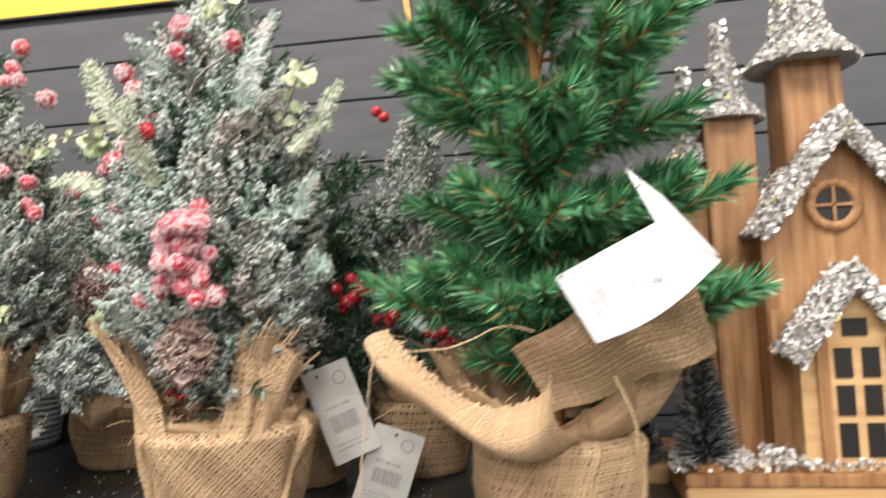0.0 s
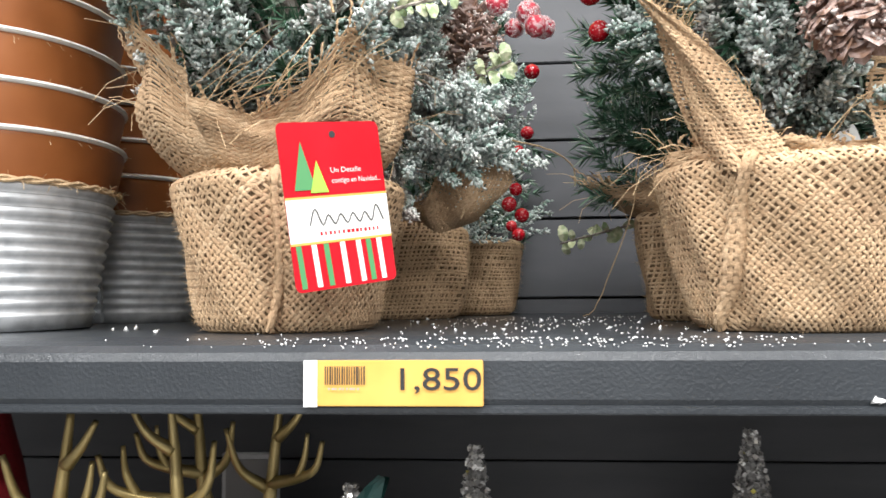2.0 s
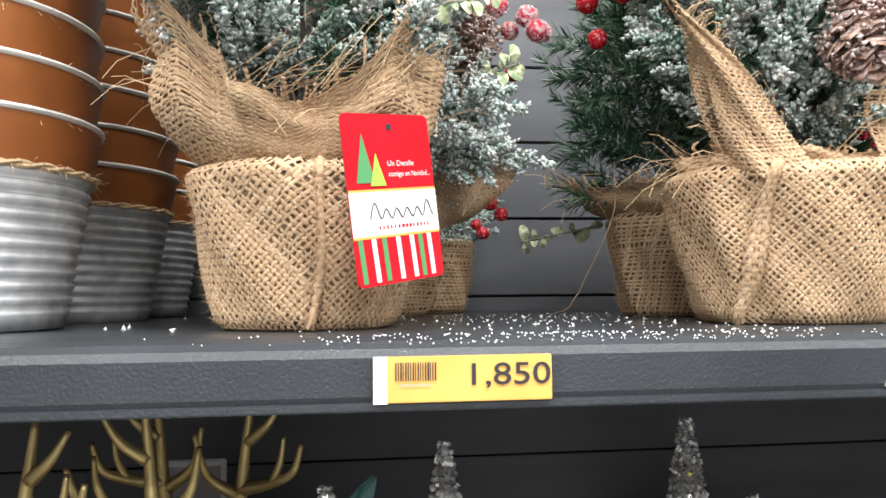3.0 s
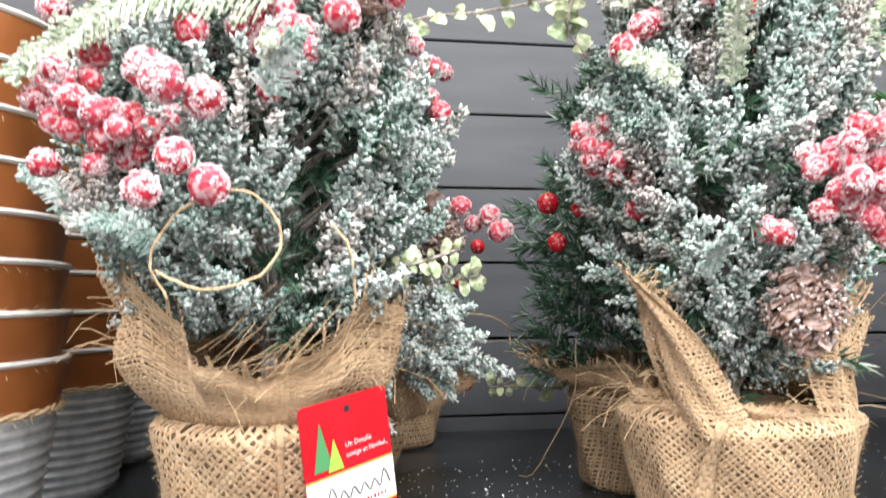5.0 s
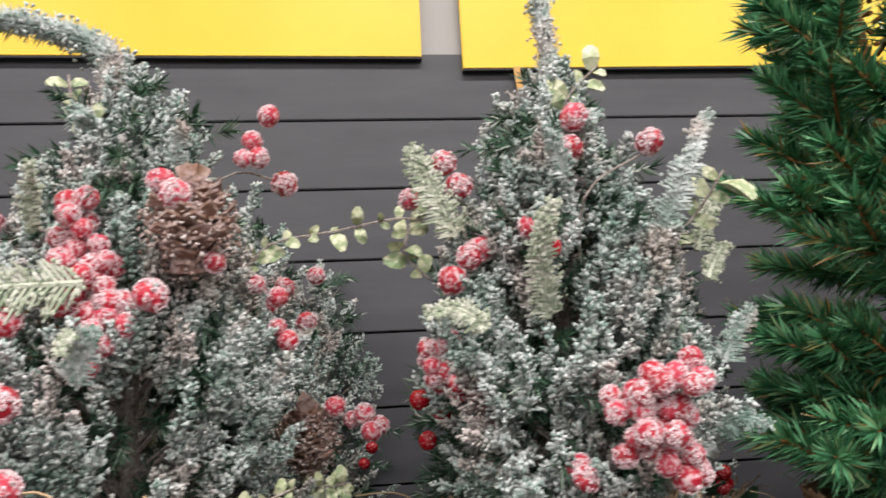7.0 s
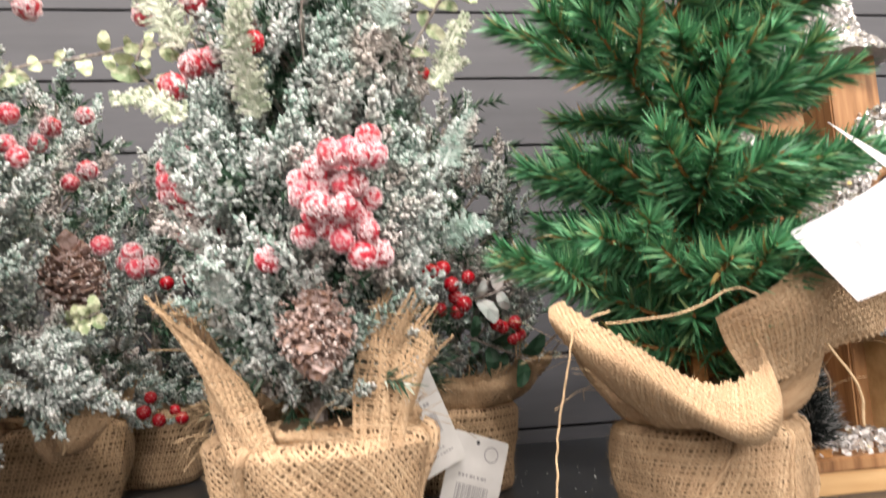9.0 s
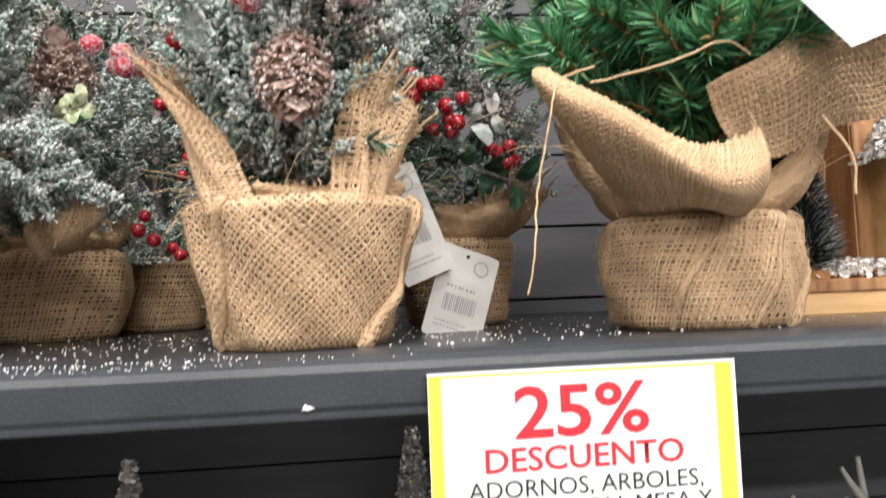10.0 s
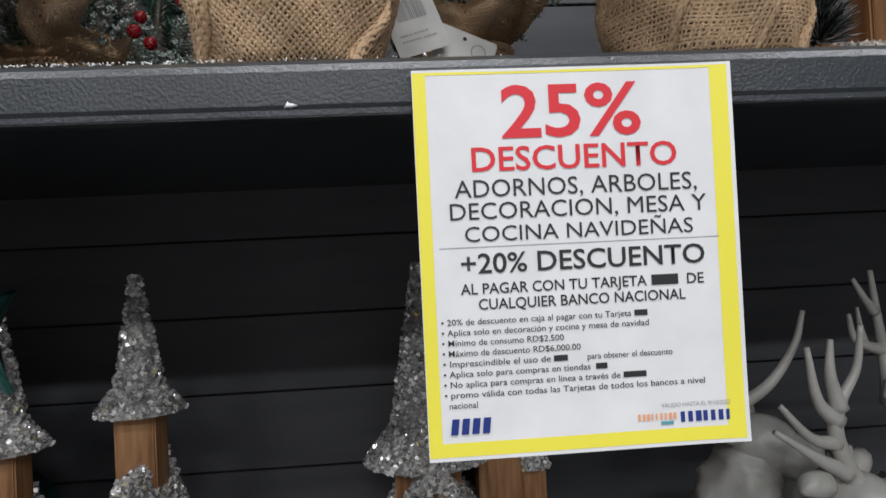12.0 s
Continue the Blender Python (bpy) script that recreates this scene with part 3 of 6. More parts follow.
def weave(surface, nu, nv, width, rise, u_ends=(0.0, 1.0), warp_v=None, weft_v=None, ends=None):
    """Crossing threads laid on surface(u, v), a function of two arrays. ends: where each upright thread stops."""
    s = Shape()
    eps = 1e-3
    thick = np.random.default_rng(nu + nv)

    def frames(u, v):
        p = surface(u, v)
        du = surface(u + eps, v) - surface(u - eps, v)
        dv = surface(u, v + eps) - surface(u, v - eps)
        du /= np.linalg.norm(du, axis=-1, keepdims=True) + 1e-9
        dv /= np.linalg.norm(dv, axis=-1, keepdims=True) + 1e-9
        n = np.cross(du, dv)
        n /= np.linalg.norm(n, axis=-1, keepdims=True) + 1e-9
        return p, du, dv, n

    def ribbons(u, v, across_u, sign):
        p, du, dv, n = frames(u, v)
        side = du if across_u else dv
        mid = p + n * (sign * rise + 0.00055)[..., None]
        lines, steps = u.shape
        wide = (width / 2 * thick.uniform(0.75, 1.2, (lines, 1)) * (1 + thick.normal(0, 0.14, (lines, steps))))[..., None]
        a = mid - side * wide - n * 0.0007
        b = mid + side * wide - n * 0.0007
        verts = np.stack([a, mid, b], axis=2).reshape(-1, 3)
        i = np.arange(lines)[:, None] * steps + np.arange(steps - 1)[None, :]
        i = i.ravel() * 3
        quads = np.concatenate([np.stack([i, i + 1, i + 4, i + 3], 1), np.stack([i + 1, i + 2, i + 5, i + 4], 1)])
        s.put_tris(verts, quads)

    rng = np.random.default_rng(nu * 7 + nv)
    v0, v1 = warp_v or (0.0, 1.0)
    w0, w1 = weft_v or (0.0, 1.0)
    lines = np.arange(nu)
    steps = 2 * nv + 1
    t = np.linspace(0, 1, steps)[None, :]
    top = np.full(nu, v1) if ends is None else ends
    u = u_ends[0] + (u_ends[1] - u_ends[0]) * (lines[:, None] + 0.5) / nu + t * 0 + rng.normal(0, 0.16 / nu, (nu, 1)) + np.cumsum(rng.normal(0, 0.025 / nu, (nu, steps)), axis=1)
    v = v0 + (top[:, None] - v0) * t
    k = (v - w0) / (w1 - w0) * nv
    ribbons(u, v, True, np.cos(np.pi * (k + lines[:, None])))
    cols = np.arange(2 * nu + 1)[None, :]
    rows = np.arange(nv)[:, None]
    u = u_ends[0] + (u_ends[1] - u_ends[0]) * (cols / (2 * nu)) + rows * 0.0
    v = w0 + (w1 - w0) * (rows + 0.5) / nv + cols * 0.0 + (rng.normal(0, 0.14 / nv, (nv, 1)) + 0.22 / nv * np.sin(cols * 0.11 + rows * 1.7) * np.sin(cols * np.pi / (2 * nu))) * (w1 - w0)
    ribbons(u, v, False, -np.cos(np.pi * (cols / 2 - 0.5 + rows)))
    return s


def bias_weave(surface, nu, k, width, rise):
    """Two families of slanting threads, crossing over and under."""
    s = Shape()
    eps = 1e-3
    steps = int(2 * k * nu) * 2 + 1
    v = np.linspace(0, 1, steps)[None, :] + np.zeros((nu, 1))
    rng = np.random.default_rng(nu)
    for sign in (1, -1):
        u = (np.arange(nu)[:, None] + rng.normal(0, 0.07, (nu, 1))) / nu + sign * k * v + np.cumsum(rng.normal(0, 0.022 / nu, (nu, steps)), axis=1)
        p = surface(u, v)
        du = unit(surface(u + eps, v) - surface(u - eps, v))
        dv = unit(surface(u, v + eps) - surface(u, v - eps))
        n = unit(np.cross(du, dv))
        side = unit(np.cross(n, np.gradient(p, axis=1)))
        mid = p + n * (0.0006 + sign * rise * np.cos(np.pi * 2 * k * nu * v))[..., None]
        wide = (width / 2 * rng.uniform(0.8, 1.2, (nu, 1)) * (1 + rng.normal(0, 0.14, (nu, steps))))[..., None]
        verts = np.stack([mid - side * wide - n * 0.0007, mid, mid + side * wide - n * 0.0007], 2).reshape(-1, 3)
        i = ((np.arange(nu)[:, None] * steps + np.arange(steps - 1)[None, :]) * 3).ravel()
        s.put_tris(verts, np.concatenate([np.stack([i, i + 1, i + 4, i + 3], 1), np.stack([i + 1, i + 2, i + 5, i + 4], 1)]))
    return s


def sheet_of(surface, nu, nv, inset, u_ends=(0.0, 1.0), v_ends=(0.0, 1.0)):
    u, v = np.meshgrid(np.linspace(*u_ends, nu + 1), np.linspace(*v_ends, nv + 1))
    e = 1e-3
    n = np.cross(surface(u + e, v) - surface(u - e, v), surface(u, v + e) - surface(u, v - e))
    n /= np.linalg.norm(n, axis=-1, keepdims=True) + 1e-9
    p = (surface(u, v) - n * inset).reshape(-1, 3)
    i = (np.arange(nv)[:, None] * (nu + 1) + np.arange(nu)[None, :]).ravel()
    return Shape().put_tris(p, np.stack([i, i + 1, i + nu + 2, i + nu + 1], 1))


def wobble(a, seed, n=4):
    rng = np.random.default_rng(seed)
    out = 0
    for k in range(1, n + 1):
        out = out + np.cos(k * a + rng.uniform(0, 6.3)) * rng.uniform(0.4, 1.0) / k
    return out / 1.6


def pot_surface(rb, rt, h, seed, folds=(), squash=0.0):
    def surface(u, v):
        a = 2 * np.pi * u - np.pi / 2
        low = np.clip(v / 0.10, 0, 1)
        high = np.clip((1 - v) / 0.10, 0, 1)
        r = rb + (rt - rb) * np.clip(v, 0, 1) ** 0.9
        r = r * (1 + squash * np.sin(np.pi * np.clip(v, 0, 1)))
        r = r - 0.010 * (1 - np.sqrt(np.clip(1 - (1 - low) ** 2, 0, 1))) - 0.022 * (1 - np.sqrt(np.clip(1 - (1 - high) ** 2, 0, 1)))
        r = r + 0.0035 * wobble(a, seed) * (0.3 + v) + 0.0015 * np.cos(7 * a + 9 * v + seed)
        for at, size, wide in folds:
            d = (u - at + 0.5) % 1.0 - 0.5 + 0.02 * (v - 0.5)
            r = r + size * np.exp(-(d / wide) ** 2) - size * 0.7 * np.exp(-((d - 1.9 * wide) / wide) ** 2)
        z = h * np.clip(v, -0.02, 1.05) + 0.003 * wobble(a, seed + 5) * v
        return np.stack([r * np.cos(a), r * np.sin(a), z], -1)
    return surface


def collar_surface(r0, z0, rim, seed, belly=0.012, power=1.1):
    """Loose cloth above the tie. rim: (turn, radius, height) round the opening, turn 0 to 1 from the front."""
    keys = sorted(rim)
    ku = np.array([keys[-1][0] - 1] + [k[0] for k in keys] + [keys[0][0] + 1])
    kr = np.array([keys[-1][1]] + [k[1] for k in keys] + [keys[0][1]])
    kz = np.array([keys[-1][2]] + [k[2] for k in keys] + [keys[0][2]])

    def surface(u, v):
        w = u % 1.0
        i = np.clip(np.searchsorted(ku, w, side="right") - 1, 0, len(ku) - 2)
        f = (w - ku[i]) / (ku[i + 1] - ku[i])
        f = f * f * (3 - 2 * f)
        R, Z = kr[i] + (kr[i + 1] - kr[i]) * f, kz[i] + (kz[i + 1] - kz[i]) * f
        a = 2 * np.pi * u - np.pi / 2
        vv = np.clip(v, 0.0, 1.5)
        r = r0 + (R - r0) * vv ** 0.85 + belly * np.sin(np.pi * np.clip(vv * 1.5, 0, 1)) * (0.55 + 0.45 * np.cos(3 * a + seed))
        r = r + (0.007 * np.cos(8 * a + seed) + 0.004 * np.cos(15 * a + 2 * seed)) * np.clip(vv * 1.6, 0, 1.2) + 0.003 * np.sin(14 * vv + 4 * a) * vv
        z = z0 + (Z - z0) * vv ** power + 0.004 * wobble(a * 2, seed + 3) * vv
        return np.stack([r * np.cos(a), r * np.sin(a), z], -1)
    return surface


def pot_hem(parent, plain, u0, slant, radius, h):
    """A rolled fold of cloth running up the side of a pot."""
    e = 1e-3

    def surface(u, v):
        vv = 0.03 + 0.95 * v
        uu = u0 + slant * (vv - 0.5) + 0.006 * np.sin(5 * vv + 40 * u0)
        du, dv = unit(plain(uu + e, vv) - plain(uu - e, vv)), unit(plain(uu, vv + e) - plain(uu, vv - e))
        n, r = np.cross(du, dv), radius * (0.8 + 0.25 * np.sin(7 * vv + 9 * u0))[..., None]
        return plain(uu, vv) + du * r * 1.3 * np.cos(2 * np.pi * u)[..., None] + n * (0.35 * r - r * np.sin(2 * np.pi * u)[..., None])
    hem = part("folded_hem", weave(surface, max(8, int(radius * 9 / 0.004)), int(h / 0.0046), 0.0031, 0.0006), BURLAP, parent, smooth=True)
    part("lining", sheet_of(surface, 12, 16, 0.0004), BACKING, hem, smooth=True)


def cloth_strip(parent, base, tip, bow, pitch=0.0033, width=0.66, curl=0.0, fray=0.3, seed=1, name="burlap_ear"):
    """A loose strip of burlap from one edge (two points) to another, bowed across its width."""
    inv = parent.matrix_basis.inverted()
    (a, b), (c, d) = [[np.array(inv @ Vector(p)) for p in pair] for pair in (base, tip)]
    n = unit(np.cross(b - a, (c + d) / 2 - (a + b) / 2))

    def surface(u, v):
        lo, hi = a + (b - a) * u[..., None], c + (d - c) * u[..., None]
        p = lo + (hi - lo) * v[..., None]
        swell = bow * np.sin(np.pi * u) * (1.1 - 0.6 * v) + curl * np.sin(np.pi * np.clip(v, 0, 1.3)) + 0.0025 * np.sin(9 * u + 8 * v + seed)
        p = p + n * swell[..., None]
        return p + unit(b - a) * (0.006 * np.sin(4.5 * v + seed) * np.clip(v, 0, 1))[..., None]
    rng = np.random.default_rng(seed)
    long = np.linalg.norm((c + d - a - b) / 2)
    nu, nv = max(6, int(max(np.linalg.norm(b - a), np.linalg.norm(d - c)) * 1.2 / pitch)), max(6, int(long * 1.1 / pitch))
    strip = part(name, weave(surface, nu, nv, pitch * width, pitch * 0.17, ends=0.95 + fray * rng.random(nu) ** 2.0), BURLAP, parent, smooth=True)
    loose = Shape()
    r = random.Random(seed)
    for k in range(46):
        u, v = (r.choice((0.0, 1.0)), r.random()) if r.random() < 0.55 else (r.random(), 1.0)
        p = Vector(surface(np.array([u]), np.array([v]))[0])
        q = p + Vector((r.uniform(-1, 1), r.uniform(-1, 0.4), r.uniform(-0.2, 1))) * r.uniform(0.006, 0.02)
        loose.tube([p, p.lerp(q, 0.5) + Vector((0, -0.002, 0.002)), q], 0.0003, 3)
    tagged(part("loose_threads", loose, TWINE, strip), kind="stuff")
    return strip


def burlap_pot(parent, rb, rt, h, seed, folds, pitch=0.0042, fine=1.0, squash=0.0, mat=BURLAP, bias=False, hems=()):
    plain = pot_surface(rb, rt, h, seed, folds, squash)

    def surf(u, v):
        return plain(u + 0.07 * v + 0.004 * np.sin(31 * u + 7 * v) * v, v + 0.012 * np.sin(2 * np.pi * 3 * u + seed) * v * (1 - v) * 4)
    nu, nv = int(2 * math.pi * (rb + rt) / 2 / pitch) // 2 * 2, int(h / pitch)
    if bias:
        around = math.pi * (rb + rt)
        cloth = bias_weave(plain, int(around / (pitch * 1.42)), h / around, pitch * 0.67, pitch * 0.19)
    else:
        cloth = weave(surf, nu, nv, pitch * 0.62 * fine, pitch * 0.14)
    wrap = part("burlap_wrap", cloth, mat, parent, smooth=True)
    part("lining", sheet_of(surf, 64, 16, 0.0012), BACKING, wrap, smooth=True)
    rng = np.random.default_rng(seed + 400)
    n = 3200
    u, v = rng.random(n), rng.uniform(0.02, 0.98, n)
    p = surf(u, v)
    out = unit(p * np.array([1, 1, 0.0]) + rng.normal(0, 0.05, p.shape))
    fuzz = Shape().put_tris(*needles(rng, p, out, np.full(n, 0.002), 1, 0.006, 0.00015, 80, taper=0.0))
    tagged(part("fuzz", fuzz, TWINE, wrap), kind="stuff")
    for u0, slant, thick in hems:
        pot_hem(wrap, surf, u0, slant, thick, h)
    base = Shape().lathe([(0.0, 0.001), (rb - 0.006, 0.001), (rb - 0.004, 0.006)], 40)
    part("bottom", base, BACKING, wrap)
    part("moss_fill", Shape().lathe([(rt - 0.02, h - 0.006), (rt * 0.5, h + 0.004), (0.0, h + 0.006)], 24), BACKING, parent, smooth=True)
    return wrap


def burlap_collar(parent, r0, z0, rim, seed, pitch=0.0042, fine=1.0, mat=None, fray=0.35, lining=False, belly=0.012, power=1.1):
    mat = mat or BURLAP
    surf = collar_surface(r0, z0, rim, seed, belly, power)
    far = max(k[1] for k in rim)
    nu, nv = int(2 * math.pi * (r0 + far) / 2 / pitch) // 2 * 2, max(6, int(1.1 * math.hypot(far - r0, max(k[2] for k in rim) - z0) / pitch))
    rng = np.random.default_rng(seed)
    ends = 0.86 + fray * rng.random(nu) ** 2.2
    c = part("burlap_collar", weave(surf, nu, nv, pitch * 0.6 * fine, pitch * 0.17, weft_v=(0.0, 0.84), ends=ends), mat, parent, smooth=True)
    if lining:
        part("lining", sheet_of(surf, 90, 14, 0.001, v_ends=(0, 0.83)), mat, c, smooth=True)
    loose = Shape()
    r = random.Random(seed)
    for k in range(60):
        u = np.array([r.random()])
        p = Vector(surf(u, np.array([r.uniform(0.4, 0.85)]))[0])
        d = Vector((p.x * r.uniform(0.2, 1.2), p.y * r.uniform(0.2, 1.2), r.uniform(-0.02, 0.05))) * r.uniform(0.1, 0.5)
        side = Vector((r.uniform(-1, 1), r.uniform(-1, 1), r.uniform(-0.8, 0.8))) * 0.02
        loose.tube([p, p + d * 0.4 + side * 0.4, p + d * 0.8 + side, p + d + side * 1.6 - Vector((0, 0, 0.006))], 0.00026, 3)
    tagged(part("loose_threads", loose, TWINE, c), kind="stuff")
    tie = Shape()
    for ph in (0, 2.1, 4.2):
        tie.tube([((r0 - 0.002 + 0.002 * math.cos(k + ph)) * math.cos(k * 2 * math.pi / 60), (r0 - 0.002 + 0.002 * math.cos(k + ph)) * math.sin(k * 2 * math.pi / 60), z0 + 0.002 + 0.002 * math.sin(k + ph)) for k in range(61)], 0.0016, 5)
    part("tie_cord", tie, TWINE, parent)
    return c


# ---- foliage ----
def needles(rng, base, way, length, count, nlen, nrad, spread, plump=True, taper=0.35):
    """Needles along many stems at once: base, way and length hold one row a stem."""
    n = len(base)
    t = np.sort(rng.random((n, count)), axis=1) * 0.97 + 0.03
    p = base[:, None] + way[:, None] * (t * length[:, None])[..., None]
    ref = unit(rng.normal(size=(n, count, 3)))
    perp = unit(np.cross(way[:, None], ref))
    ang = np.radians(spread * (1.15 - 0.55 * t)) * rng.uniform(0.75, 1.2, (n, count))
    d = unit(way[:, None] * np.cos(ang)[..., None] + perp * np.sin(ang)[..., None] + rng.normal(0, 0.07, (n, count, 3)))
    ln = nlen * rng.uniform(0.7, 1.2, (n, count)) * (1 - taper * t)
    s1 = unit(np.cross(d, unit(rng.normal(size=d.shape))))
    s2 = np.cross(d, s1)
    r = nrad * rng.uniform(0.7, 1.35, (n, count))
    P, D, L, R, A, B = p.reshape(-1, 3), d.reshape(-1, 3), ln.reshape(-1, 1), r.reshape(-1, 1), s1.reshape(-1, 3), s2.reshape(-1, 3)
    tip = P + D * L
    if plump:
        root = P + D * L * 0.12
        verts = np.stack([root + A * R, root - A * R * 0.5 + B * R * 0.87, root - A * R * 0.5 - B * R * 0.87, tip], 1)
        tris = np.array([[3, 0, 1], [3, 1, 2], [3, 2, 0]])
        return verts.reshape(-1, 3), (np.arange(len(P))[:, None, None] * 4 + tris[None]).reshape(-1, 3)
    mid = P + D * L * 0.4
    verts = np.stack([P - A * R * 0.6, P + A * R * 0.6, mid + A * R, mid - A * R, tip], 1)
    tris = np.array([[0, 1, 2], [0, 2, 3], [3, 2, 4]])
    return verts.reshape(-1, 3), (np.arange(len(P))[:, None, None] * 5 + tris[None]).reshape(-1, 3)


def grains(rng, points, size):
    """Small lumps of flock at points."""
    n = len(points)
    o = np.array([[1, 1, 1], [1, -1, -1], [-1, 1, -1], [-1, -1, 1]], float) * 0.75
    q = unit(rng.normal(size=(n, 3)))
    w = unit(np.cross(q, rng.normal(size=(n, 3))))
    e = np.cross(q, w)
    o = o[None, :, 0, None] * q[:, None] + o[None, :, 1, None] * w[:, None] + o[None, :, 2, None] * e[:, None]
    verts = points[:, None] + o * (size * rng.uniform(0.5, 1.4, (n, 4)))[..., None]
    tris = np.array([[0, 1, 2], [0, 2, 3], [0, 3, 1], [1, 3, 2]])
    return verts.reshape(-1, 3), (np.arange(n)[:, None, None] * 4 + tris[None]).reshape(-1, 3)


def limbs(shape, root, tips, radius, sides=5):
    for tip in tips:
        tip = Vector(tip)
        start = Vector((root[0], root[1], max(root[2], tip.z - 0.06)))
        mid = (start + tip) / 2 + Vector((0, 0, 0.01))
        shape.tube([start, mid, tip], [radius, radius * 0.7, radius * 0.3], sides)


def frosted_crown(tree, seed, profile, lobes, per_lobe, stem_len, count, lean=(0.0, 0.0), dark=0.0):
    """Crown of flocked sprigs in drooping lobes. profile: (height, radius) pairs."""
    rng = np.random.default_rng(seed)
    zs, rs = np.array([p[0] for p in profile]), np.array([p[1] for p in profile])
    span = zs[-1] - zs[0]
    pick = np.linspace(0, 1, 200)
    reach = np.interp(zs[0] + span * pick, zs, rs)
    z = zs[0] + span * np.interp((np.arange(lobes) + rng.random(lobes)) / lobes, np.cumsum(reach + 0.03) / np.sum(reach + 0.03), pick)
    a = np.arange(lobes) * 2.399963 + rng.normal(0, 0.3, lobes)
    r = np.interp(z, zs, rs) * rng.uniform(0.72, 1.0, lobes)
    k = (z - zs[0]) / span
    cx, cy = lean[0] * k ** 2, lean[1] * k ** 2
    tip = np.stack([cx + r * np.cos(a), cy + r * np.sin(a), z], 1)
    wood = Shape()
    wood.tube([(0, 0, zs[0] - 0.05), (lean[0] * 0.25, lean[1] * 0.25, (zs[0] + zs[-1]) / 2), (lean[0] * 0.9, lean[1] * 0.9, zs[-1] - 0.01)], [0.008, 0.006, 0.003], 7)
    limbs(wood, (0, 0, zs[0] - 0.03), tip * np.array([0.8, 0.8, 1]), 0.0022)
    part("trunk", wood, BARK, tree)
    n = lobes * per_lobe
    out = np.repeat(np.stack([np.cos(a), np.sin(a), a * 0], 1), per_lobe, 0)
    side = np.stack([-out[:, 1], out[:, 0], out[:, 0] * 0], 1)
    kk = np.repeat(k, per_lobe)
    length = rng.uniform(0.75, 1.25, n) * stem_len * (1.15 - 0.45 * kk)
    if dark:
        base = np.repeat(tip * np.array([0.55, 0.55, 1]), per_lobe, 0) + rng.normal(0, 0.012, (n, 3))
        way = unit(out + np.array([0, 0, 0.5]) + rng.normal(0, 0.5, (n, 3)))
        s = Shape().put_tris(*needles(rng, base, way, length * 1.2, count, 0.021, 0.0008, 58, plump=False, taper=0.1))
        crown = part("crown", s, DARK_NEEDLE, tree)
        t = rng.random((n, 6))
        pts = (base[:, None] + way[:, None] * (t * 1.2 * length[:, None])[..., None] + rng.normal(0, 0.006, (n, 6, 3))).reshape(-1, 3)
        part("flock", Shape().put_tris(*grains(rng, pts, 0.0012)), FLOCK, tree)
        return crown
    # sprigs stand side by side in lobes, mostly upright, with gaps between the lobes
    up = np.clip(0.45 + 1.1 * kk, 0.45, 1.3) + rng.normal(0, 0.28, n)
    way = unit(out * (0.75 - 0.35 * kk)[:, None] + side * rng.normal(0, 0.42, n)[:, None] + np.stack([up * 0, up * 0, up], 1))
    centre = np.repeat(tip, per_lobe, 0)
    base = centre - out * (0.030 + 0.022 * rng.random(n))[:, None] + side * rng.normal(0, 0.017, n)[:, None]
    base[:, 2] += rng.normal(0, 0.016, n) - length * 0.35
    base[:, 2] = np.maximum(base[:, 2], zs[0] - 0.012)
    # unflocked inner needles; their dark green also puts shade into the gaps
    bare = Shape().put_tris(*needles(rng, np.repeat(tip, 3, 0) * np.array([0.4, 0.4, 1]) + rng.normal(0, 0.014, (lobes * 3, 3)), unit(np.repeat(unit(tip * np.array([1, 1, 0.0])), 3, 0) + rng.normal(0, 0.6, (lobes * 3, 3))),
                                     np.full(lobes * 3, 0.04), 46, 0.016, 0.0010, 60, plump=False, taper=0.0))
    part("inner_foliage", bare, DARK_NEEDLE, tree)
    green, white = flocked_sprigs(rng, base, way, length, count)
    crown = part("crown", green, FROST, tree)
    part("flock", white, FLOCK, tree)
    return crown


